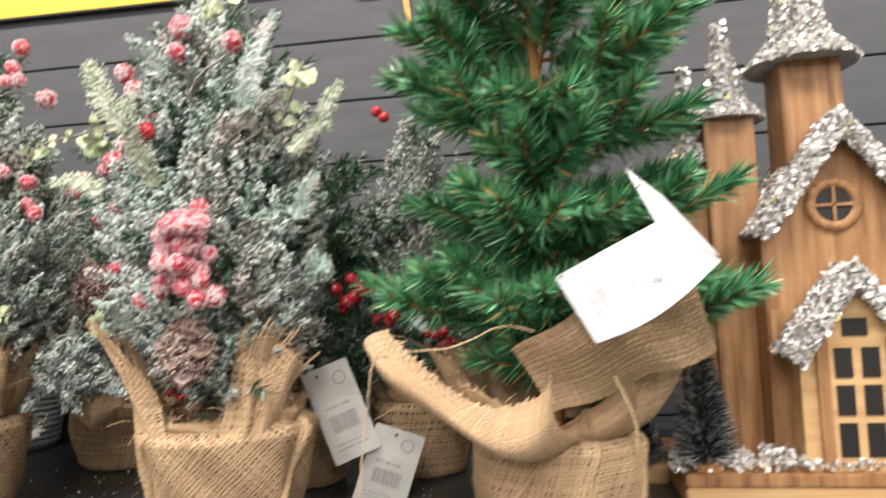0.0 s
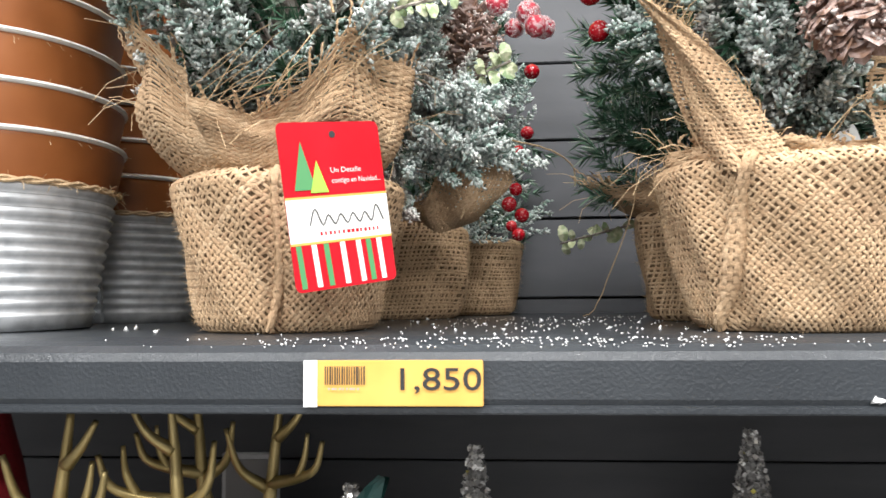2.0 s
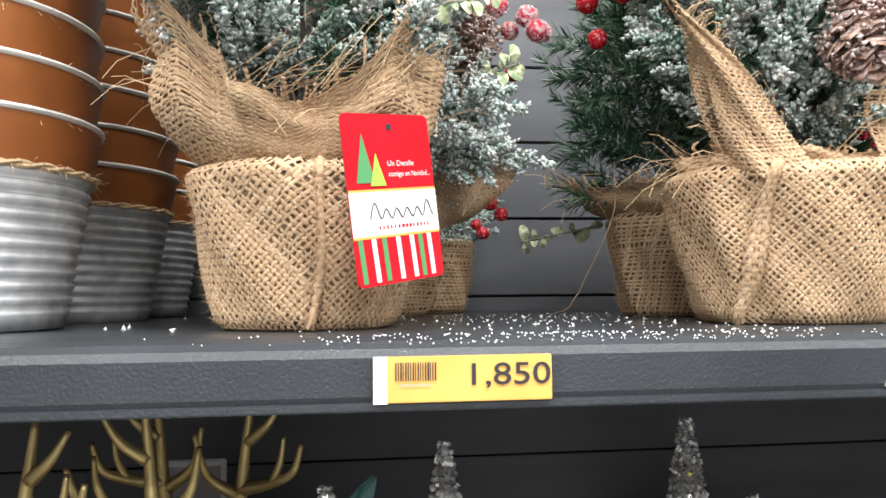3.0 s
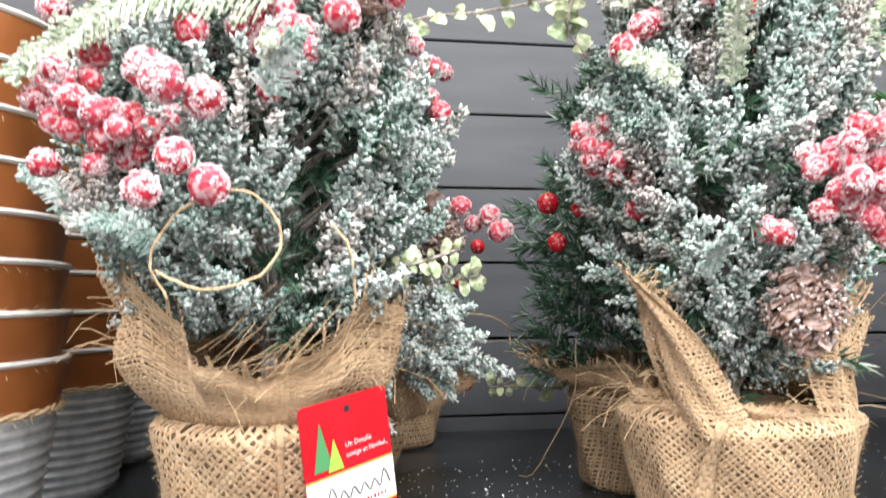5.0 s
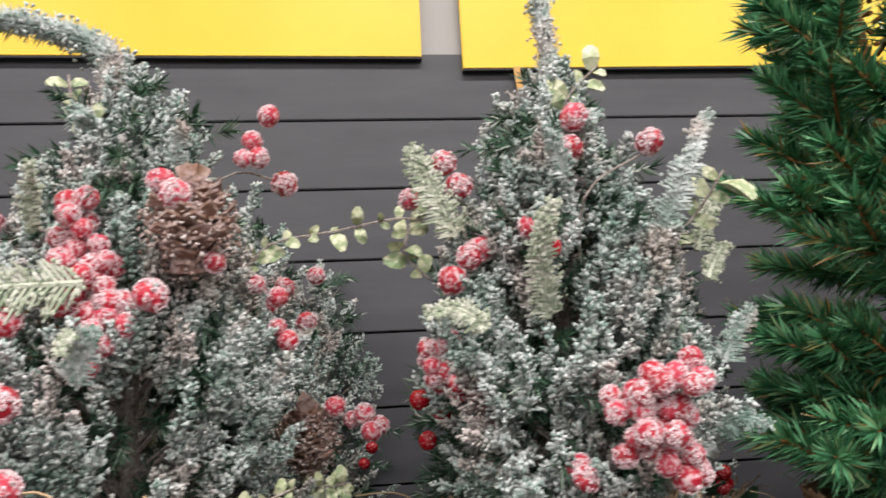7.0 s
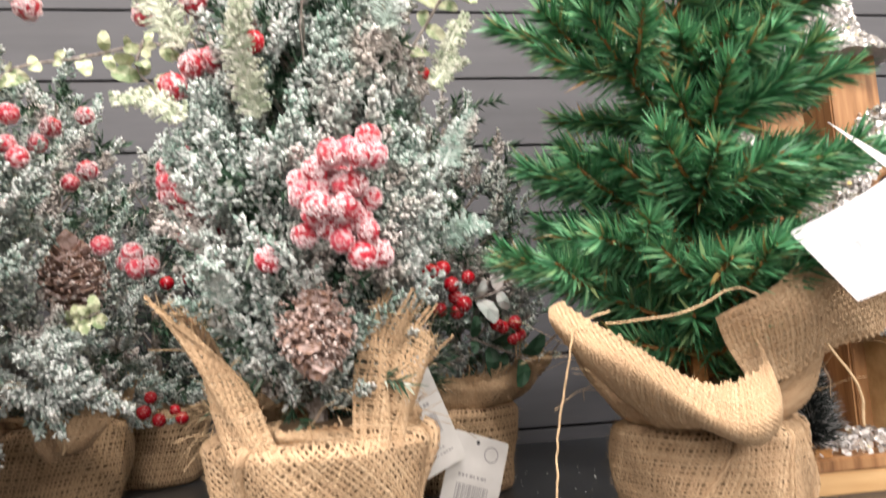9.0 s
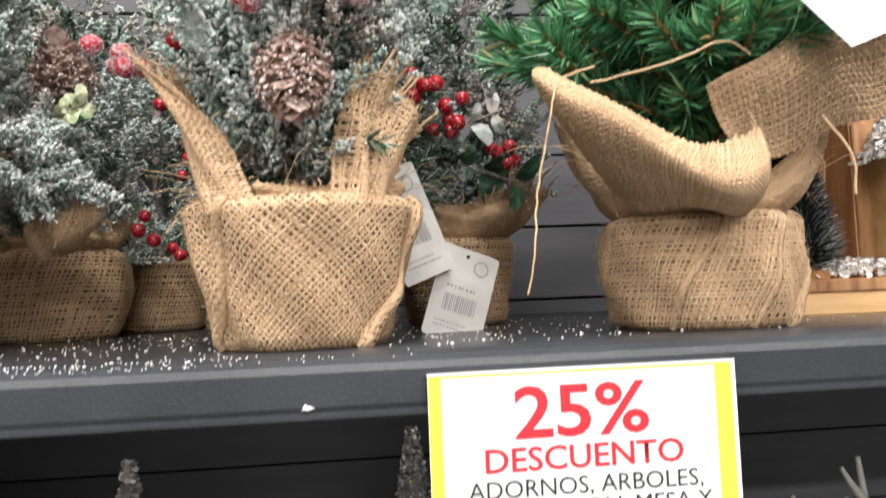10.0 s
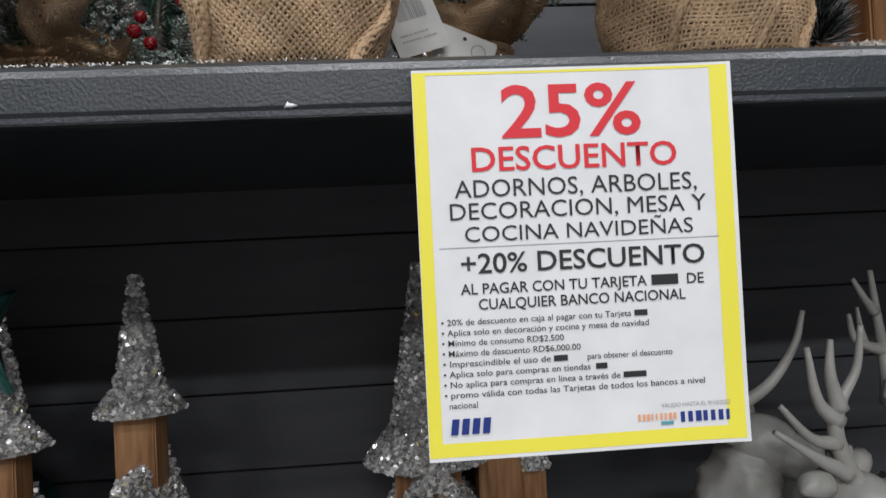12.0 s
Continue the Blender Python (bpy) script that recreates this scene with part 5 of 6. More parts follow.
burlap_pot(tree_c, 0.055, 0.068, 0.10, 41, (), mat=CLOTH)
frosted_crown(tree_c, 18, ((0.12, 0.09), (0.2, 0.11), (0.33, 0.1), (0.44, 0.04)), 22, 6, 0.05, 55)
berries(tree_c, [(-0.25, 0.42, 1.42), (-0.26, 0.43, 1.40), (-0.27, 0.42, 1.31), (-0.262, 0.42, 1.30)], 0.008, RED_BERRY, 0.02)

# the second large frosted tree
tree_d = potted("frosted artificial tree with berry clusters in a square-folded burlap pot", (-0.087, 0.092, SHELF))
burlap_pot(tree_d, 0.064, 0.092, 0.112, 51, ((0.83, 0.004, 0.02), (0.17, 0.004, 0.022)), pitch=0.0035, bias=True, hems=((-0.165, 0.01, 0.0052), (0.148, 0.045, 0.0056)))
burlap_collar(tree_d, 0.07, 0.102, ((0.0, 0.062, 0.122), (0.1, 0.066, 0.126), (0.2, 0.07, 0.132), (0.28, 0.072, 0.13), (0.5, 0.07, 0.15), (0.75, 0.074, 0.13), (0.85, 0.07, 0.13), (0.91, 0.066, 0.124)), 52, belly=0.004)
cloth_strip(tree_d, ((-0.150, 0.045, 1.306), (-0.108, 0.018, 1.306)), ((-0.196, 0.038, 1.418), (-0.176, 0.03, 1.402)), 0.016, curl=-0.008, fray=0.2, seed=5)
cloth_strip(tree_d, ((-0.118, 0.04, 1.308), (-0.150, 0.062, 1.308)), ((-0.168, 0.04, 1.395), (-0.19, 0.05, 1.41)), 0.010, curl=0.006, fray=0.15, seed=6)
cloth_strip(tree_d, ((-0.064, 0.018, 1.306), (-0.036, 0.036, 1.306)), ((-0.038, 0.034, 1.408), (-0.006, 0.046, 1.398)), 0.016, curl=-0.012, fray=0.3, seed=7)
cloth_strip(tree_d, ((-0.052, 0.03, 1.308), (-0.026, 0.05, 1.308)), ((-0.016, 0.045, 1.40), (0.012, 0.066, 1.37)), 0.014, curl=-0.004, fray=0.35, seed=8)
frosted_crown(tree_d, 23, ((0.145, 0.045), (0.20, 0.10), (0.30, 0.135), (0.40, 0.125), (0.47, 0.085), (0.52, 0.045), (0.54, 0.02)), 92, 9, 0.046, 62)
lp = np.array([p[:] for p in arc([(0.0, 0.0, 0.52), (0.003, 0.0, 0.58), (-0.004, 0.0, 0.66)], 9)])
part("leader", Shape().put_tris(*needles(rng, lp, unit(np.gradient(lp, axis=0)), np.full(len(lp), 0.012), 110, 0.017, 0.0012, 48)), FROST, tree_d)
part("flock", Shape().put_tris(*grains(rng, np.repeat(lp, 45, 0) + rng.normal(0, 0.005, (len(lp) * 45, 3)), 0.002)), FLOCK, tree_d)
for c, n, sp, way in (((-0.070, -0.035, 1.478), 16, 0.0115, None), ((-0.058, -0.035, 1.452), 11, 0.010, None), ((-0.070, -0.05, 1.494), 8, 0.007, (0.026, 0.0, 0.016)), ((-0.215, 0.11, 1.54), 16, 0.009, (0.055, -0.04, -0.05))):
    berries(tree_d, cluster(c, n, sp, 9 + n, way), 0.0088)
berries(tree_d, [(-0.111, 0.0, 1.445), (-0.112, -0.02, 1.44), (-0.16, 0.06, 1.61), (-0.186, 0.05, 1.584), (-0.171, 0.05, 1.602), (-0.214, 0.08, 1.656), (-0.186, 0.07, 1.684), (-0.174, 0.07, 1.664), (-0.125, 0.03, 1.621),
                 (-0.094, 0.013, 1.678), (-0.09, 0.013, 1.703), (-0.034, 0.007, 1.68), (-0.161, 0.089, 1.47), (-0.166, 0.07, 1.49)], 0.0105)
berries(tree_d, [(-0.189, 0.145, 1.477), (-0.205, 0.19, 1.487), (-0.2, 0.18, 1.45), (-0.12, 0.0, 1.60)], 0.0098, RED_BERRY, 0.02)
twig(tree_d, arc([(-0.13, 0.09, 1.56), (-0.17, 0.07, 1.62), (-0.186, 0.07, 1.684)], 4))
twig(tree_d, arc([(-0.08, 0.06, 1.56), (-0.085, 0.02, 1.64), (-0.034, 0.01, 1.675)], 4))
pine_cone(tree_d, (-0.083, 0.002, 1.394), 0.05, 0.027, 168, 12, 25)
fern(tree_d, arc([(-0.12, 0.02, 1.55), (-0.13, -0.01, 1.60), (-0.12, -0.02, 1.63)], 4), 0.016, 28, crumbs=5)
fern(tree_d, arc([(-0.18, 0.06, 1.62), (-0.205, 0.05, 1.67), (-0.215, 0.05, 1.69)], 4), 0.02, 29)
fern(tree_d, arc([(-0.03, 0.02, 1.60), (-0.01, 0.0, 1.66), (0.012, 0.0, 1.70)], 4), 0.017, 30, FLOCK, "white frosted fern frond", crumbs=5)
leaf_spray(tree_d, arc([(-0.09, 0.08, 1.70), (-0.075, 0.07, 1.74), (-0.05, 0.06, 1.765)], 4), 5, 0.024, LEAF, 31, "pale variegated leaf spray")
leaf_spray(tree_d, arc([(-0.01, 0.05, 1.60), (0.015, 0.03, 1.635), (0.03, 0.02, 1.66)], 4), 4, 0.03, LEAF, 32, "pale variegated leaf spray")
leaf_spray(tree_d, arc([(-0.20, 0.09, 1.59), (-0.22, 0.08, 1.61), (-0.215, 0.08, 1.635)], 4), 4, 0.022, LEAF, 33, "pale variegated leaf spray")

frond_ring(tree_d, 400, 8, ((0.2, 0.115), (0.30, 0.145), (0.40, 0.135), (0.47, 0.09), (0.52, 0.04)))

# smaller trees behind it
tree_e = potted("small green tree with few berries in a loose burlap pot", (-0.082, 0.29, SHELF))
burlap_pot(tree_e, 0.056, 0.07, 0.105, 61, ((0.8, 0.004, 0.02),))
burlap_collar(tree_e, 0.05, 0.098, ((0.0, 0.07, 0.13), (0.2, 0.07, 0.15), (0.5, 0.07, 0.15), (0.7, 0.12, 0.15), (0.78, 0.12, 0.13), (0.9, 0.075, 0.14)), 62)
frosted_crown(tree_e, 33, ((0.11, 0.08), (0.2, 0.115), (0.30, 0.12), (0.42, 0.06)), 34, 8, 0.06, 80, dark=1.0)
leaf_spray(tree_e, arc([(-0.15, 0.33, 1.30), (-0.185, 0.40, 1.295), (-0.212, 0.44, 1.29)], 4), 6, 0.022, LEAF, 35, "pale variegated leaf spray")
cord_line(tree_e, arc([(-0.27, 0.30, 1.385), (-0.23, 0.33, 1.38), (-0.205, 0.35, 1.365), (-0.203, 0.355, 1.345)], 6), 0.0011)
cord_line(tree_e, arc([(-0.15, 0.28, 1.36), (-0.165, 0.25, 1.30), (-0.19, 0.30, 1.22), (-0.2, 0.33, 1.207)], 6), 0.0007)
tree_f = potted("small frosted tree with berries and dark leaves in burlap", (0.068, 0.345, SHELF))
burlap_pot(tree_f, 0.055, 0.068, 0.10, 71, (), mat=CLOTH)
burlap_collar(tree_f, 0.05, 0.094, ((0.0, 0.075, 0.14), (0.13, 0.12, 0.165), (0.3, 0.08, 0.15), (0.6, 0.07, 0.15), (0.85, 0.08, 0.15)), 72, mat=CLOTH)
frosted_crown(tree_f, 43, ((0.13, 0.08), (0.22, 0.125), (0.32, 0.12), (0.44, 0.05)), 32, 7, 0.052, 58)
berries(tree_f, cluster((0.015, 0.21, 1.45), 9, 0.012, 3) + cluster((0.105, 0.25, 1.391), 5, 0.008, 4) + cluster((0.055, 0.24, 1.422), 6, 0.011, 6) + [(0.038, 0.27, 1.676), (0.05, 0.26, 1.665)], 0.0085, RED_BERRY, 0.05)
leaf_spray(tree_f, arc([(0.07, 0.28, 1.38), (0.10, 0.26, 1.365), (0.135, 0.25, 1.35)], 4), 4, 0.034, DARK_NEEDLE, 41, "dark green dusted leaves", narrow=0.5)
leaf_spray(tree_f, arc([(0.04, 0.28, 1.42), (0.08, 0.25, 1.42), (0.11, 0.24, 1.43)], 4), 3, 0.034, FLOCK, 42, "white flocked leaves", narrow=0.55)


def paper_tag(at, w, h, lean, turn, roll, seed, hole):
    t = thing("paper_tag", "off-white card tag with a barcode tied to a pot", "tag", group="paper tags")
    t.matrix_basis = pose(*at, lean, roll, turn)
    card(t, w, h, CARD, 0.003)
    bars(PRINT_GREY, t, w * 0.22, w * 0.80, h * 0.30, h * 0.18, -0.0008, 16, seed, "barcode")
    bars(PRINT_GREY, t, w * 0.22, w * 0.75, h * 0.55, h * 0.03, -0.0008, 8, seed + 1)
    bars(PRINT_GREY, t, w * 0.15, w * 0.85, h * 0.12, h * 0.015, -0.0008, 12, seed + 2)
    bars(PRINT_GREY, t, w * 0.15, w * 0.7, h * 0.17, h * 0.015, -0.0008, 10, seed + 3)
    part("printed_ring", Shape().lathe([(0.0065, 0), (0.0078, 0)], 24), PRINT_GREY, t, at=pose(w * 0.72, -0.0008, h * 0.83, 90, 0, 0))
    part("hole", Shape().lathe([(0, 0), (0.002, 0)], 12), PRINT_BLACK, t, at=pose(w * hole, -0.0009, h * 0.92, 90, 0, 0))
    return t


paper_tag((0.0, 0.178, 1.247), 0.055, 0.11, -6, 20, -20, 3, 0.3)
paper_tag((0.012, 0.19, 1.2055), 0.06, 0.092, -8, 10, 20, 8, 0.45)

# green tree without frost
tree_g = potted("plain green artificial pine in a knotted burlap sack", (0.25, 0.108, SHELF))
burlap_pot(tree_g, 0.072, 0.078, 0.094, 81, ((0.90, 0.004, 0.03), (0.06, 0.004, 0.025)), pitch=0.0031, fine=1.2, squash=0.09, hems=((-0.108, 0.045, 0.0022), (0.012, 0.0, 0.0016), (0.135, 0.02, 0.005)))
burlap_collar(tree_g, 0.048, 0.088, ((0.0, 0.062, 0.115), (0.08, 0.07, 0.13), (0.135, 0.12, 0.22), (0.2, 0.14, 0.255), (0.28, 0.14, 0.255), (0.36, 0.125, 0.24), (0.48, 0.12, 0.225), (0.6, 0.11, 0.21), (0.70, 0.12, 0.20), (0.78, 0.13, 0.20), (0.86, 0.10, 0.16), (0.93, 0.066, 0.12)), 82, pitch=0.0048, fine=1.3, fray=0.04, lining=True, belly=0.012, power=1.6)


def along(keys, u):
    """A smooth cubic line led by a few keys."""
    t = np.linspace(0, 1, len(keys))
    return np.stack([np.polyval(np.polyfit(t, [k[i] for k in keys], 3), u) for i in range(3)], -1)


def drape_surface(u, v):
    """Lip of the sack: out from the neck, down over the front and up again to its frayed edge."""
    a = np.pi * (0.95 + 0.72 * u)
    neck = np.stack([0.05 * np.cos(a), 0.05 * np.sin(a), 0.092 + 0 * a], -1)
    low = along([(-0.155, -0.09, 0.172), (-0.118, -0.118, 0.140), (-0.075, -0.13, 0.112), (-0.022, -0.132, 0.096), (0.0, -0.115, 0.118)], u)
    rim = along([(-0.148, -0.085, 0.203), (-0.102, -0.11, 0.16), (-0.055, -0.122, 0.136), (-0.018, -0.118, 0.138), (-0.002, -0.095, 0.166)], u)
    w = np.clip(v, 0, 1.3)[..., None]
    mid = 2 * low - (neck + rim) / 2
    p = neck * (1 - w) ** 2 + 2 * mid * w * (1 - w) + rim * w * w
    p[..., 2] += 0.0025 * np.sin(13 * u + 5 * v)
    p[..., 1] += 0.003 * np.sin(9 * u - 4 * v)
    return p


drape = part("burlap_lip", weave(drape_surface, 76, 42, 0.0022, 0.0008, ends=0.98 + 0.045 * np.random.default_rng(6).random(76) ** 1.5), BURLAP, tree_g, smooth=True)
part("lining", sheet_of(drape_surface, 50, 20, 0.0010, v_ends=(0, 0.98)), CLOTH, drape, smooth=True)


def flap_surface(u, v):
    low = np.array([-0.002, -0.085, 0.122]) + u[..., None] * np.array([0.142, 0.008, 0.05])
    high = np.array([-0.035, -0.10, 0.178]) + u[..., None] * np.array([0.148, -0.012, 0.068])
    p = low + (high - low) * v[..., None]
    p[..., 1] -= 0.016 * np.sin(np.pi * u) * np.sin(np.pi * np.clip(v, 0, 1) * 0.8) + 0.004 * np.cos(9 * u + 5 * v)
    p[..., 2] += 0.010 * np.sin(np.pi * u) * v + 0.003 * np.cos(11 * u)
    return p


flap_cloth = part("burlap_flap", weave(flap_surface, 44, 20, 0.0026, 0.0006), BURLAP, tree_g, smooth=True)
part("lining", sheet_of(flap_surface, 40, 12, 0.001), BURLAP, flap_cloth, smooth=True)


def green_pine(tree, seed):
    rng = np.random.default_rng(seed)
    wood, s = Shape(), Shape()
    wood.tube([(0, 0, 0.08), (0.0, 0, 0.4), (-0.02, 0, 0.72)], [0.008, 0.006, 0.003], 7)
    bases, ways, lens = [], [], []

    def branch(root, d, reach, bare=0.1, thick=0.0026):
        tip = root + d * reach
        wood.tube([root, (root + tip) / 2 + np.array([0, 0, -0.004]), tip], [thick, thick * 0.85, thick * 0.6], 5)
        bases.append(root + d * reach * bare)
        ways.append(d)
        lens.append(reach * (1 - bare))
    for k in range(58):
        f = k / 57
        z = 0.15 + 0.53 * f ** 1.2
        reach = (0.205 - 0.065 * f) * rng.uniform(0.75, 1.1)
        a = k * 2.399963 + rng.normal(0, 0.2)
        low = max(0.0, 1 - f * 4)
        d = unit(np.array([math.cos(a), math.sin(a), rng.uniform(0.0, 0.55) + 0.35 * f + 0.15 * low]))
        reach *= 1 - 0.3 * max(0.0, -math.sin(a)) * max(0.0, 1 - f * 1.6)
        root = np.array([0, 0, z])
        branch(root, d, reach)
        for sgn in (-1, 1):
            side = unit(np.cross(d, [0, 0, 1.0])) * sgn
            w = unit(d + side * rng.uniform(0.6, 1.0) + np.array([0, 0, rng.uniform(-0.1, 0.45)]))
            branch(root + d * reach * rng.uniform(0.35, 0.55), w, reach * rng.uniform(0.38, 0.55), 0.05, 0.002)
    for k in range(26):
        a = k * 2.4
        branch(np.array([0, 0, 0.13 + 0.006 * k]), unit(np.array([math.cos(a), math.sin(a), rng.uniform(0.1, 0.7)])), rng.uniform(0.07, 0.11))
    L = np.array(lens)
    for lo, hi, number in ((0.0, 0.075, 170), (0.075, 0.12, 260), (0.12, 1.0, 400)):
        m = (L >= lo) & (L < hi)
        s.put_tris(*needles(rng, np.array(bases)[m], np.array(ways)[m], L[m], number, 0.035, 0.0014, 56, plump=False, taper=0.25))
    # short brown bud scales at every tip
    tips = np.array(bases) + np.array(ways) * L[:, None]
    buds = Shape().put_tris(*needles(rng, tips - np.array(ways) * 0.03, np.array(ways), np.full(len(L), 0.034), 16, 0.007, 0.0012, 40, plump=False))
    part("bud_scales", buds, STEM, tree)
    part("trunk", wood, STEM, tree)
    part("crown", s, PINE, tree)


green_pine(tree_g, 5)
cord_line(tree_g, arc([(0.125, -0.01, 1.395), (0.10, -0.008, 1.385), (0.093, -0.01, 1.365), (0.088, -0.004, 1.335), (0.082, 0.0, 1.30), (0.079, -0.003, 1.27), (0.074, 0.004, 1.237)], 5), 0.0009)
cord_line(tree_g, arc([(0.125, 0.0, 1.385), (0.17, -0.03, 1.39), (0.21, -0.03, 1.405), (0.235, -0.02, 1.40)], 5), 0.0009)
cord_line(tree_g, arc([(0.30, 0.0, 1.36), (0.312, -0.012, 1.33), (0.315, -0.01, 1.30)], 5), 0.0013)
fold = thing("folded_label", "large white paper label bent over a burlap edge", "label", (0.0, 0.0, 0.0))
lab = Shape()
rows_ = []
for i in range(13):
    f = i / 12
    a = Vector((0.255, -0.035, 1.443)).lerp(Vector((0.335, -0.045, 1.482)), f) + Vector((0, -0.012 * math.sin(math.pi * f), 0))
    b = Vector((0.284, -0.058, 1.391)).lerp(Vector((0.377, -0.062, 1.449)), f) + Vector((0, -0.012 * math.sin(math.pi * f), -0.008 * math.sin(math.pi * f)))
    rows_ += [a, a.lerp(b, 0.5), b]
v = [p[:] for p in rows_] + [(p + Vector((0, 0.0005, 0)))[:] for p in rows_]
lab.put(v, [(i * 3 + j, i * 3 + j + 1, i * 3 + j + 4, i * 3 + j + 3) for i in range(12) for j in range(2)] + [(i * 3 + j + 39, i * 3 + j + 42, i * 3 + j + 43, i * 3 + j + 40) for i in range(12) for j in range(2)])
part("sheet", lab, LABEL_PAPER, fold)
flap = Shape()
fl = [Vector((0.335, -0.045, 1.482)), Vector((0.377, -0.06, 1.452)), Vector((0.345, -0.02, 1.505)), Vector((0.318, -0.005, 1.533))]
flap.put([p[:] for p in fl] + [(p + Vector((0, 0.0006, 0)))[:] for p in fl], [(0, 1, 2, 3), (7, 6, 5, 4)])
part("flap", flap, LABEL_PAPER, fold)
bars(PRINT_GREY, fold, 0.305, 0.335, 1.436, 0.003, -0.0665, 8, 4)
part("printed_ring", Shape().lathe([(0.006, 0), (0.0072, 0)], 20), PRINT_GREY, fold, at=Matrix.Translation((0.285, -0.0600, 1.431)) @ pose(0, 0, 0, 70, 0, 10))


# ---- glitter churches ----
def glitter_on(s, rng, tri, n, size=0.0068, depth=0.0035):
    """Scatters n flakes over a triangle or quad given by its corners."""
    tri = [np.array(p, float) for p in tri]
    a, b = rng.random(n), rng.random(n)
    if len(tri) == 3:
        flip = a + b > 1
        a[flip], b[flip] = 1 - a[flip], 1 - b[flip]
        p = tri[0] + (tri[1] - tri[0]) * a[:, None] + (tri[2] - tri[0]) * b[:, None]
    else:
        p = (tri[0] * ((1 - a) * (1 - b))[:, None] + tri[1] * (a * (1 - b))[:, None] + tri[2] * (a * b)[:, None] + tri[3] * ((1 - a) * b)[:, None])
    nrm = unit(np.cross(tri[1] - tri[0], tri[2] - tri[0]))
    p = p + nrm * rng.uniform(-0.3 * depth, depth, n)[:, None] * (1 if nrm[2] >= -0.2 else -1)
    d1 = unit(rng.normal(size=(n, 3)))
    d2 = unit(np.cross(d1, rng.normal(size=(n, 3))))
    r = (size * rng.uniform(0.5, 1.25, n) / 2)[:, None]
    verts = np.stack([p + d1 * r, p + d2 * r, p - d1 * r, p - d2 * r], 1).reshape(-1, 3)
    i = np.arange(n)[:, None] * 4
    s.put_tris(verts, np.concatenate([i + [0, 1, 2], i + [0, 2, 3]]))


def spire(ch, rng, x, y, z, r, h, flare, flakes, name="spire"):
    sides = 14
    prof = [(r + flare, 0), (r * 0.78, h * 0.18), (r * 0.42, h * 0.6), (0.004, h)]
    core = Shape().lathe([(0, 0)] + prof + [(0, h)], sides, (x, y))
    core.v[0][:, 2] += z
    top = part(name, core, GLUE, ch, "silver glitter spire")
    g = Shape()
    for k in range(3):
        (ra, za), (rb_, zb) = prof[k], prof[k + 1]
        for i in range(sides):
            a0, a1 = 2 * math.pi * i / sides, 2 * math.pi * (i + 1) / sides
            quad = [(x + ra * math.cos(a0), y + ra * math.sin(a0), z + za), (x + ra * math.cos(a1), y + ra * math.sin(a1), z + za), (x + rb_ * math.cos(a1), y + rb_ * math.sin(a1), z + zb), (x + rb_ * math.cos(a0), y + rb_ * math.sin(a0), z + zb)]
            area = (ra + rb_) / 2 * 2 * math.pi / sides * (zb - za + (ra - rb_))
            glitter_on(g, rng, quad, max(3, int(area * flakes)))
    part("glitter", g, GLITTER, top)


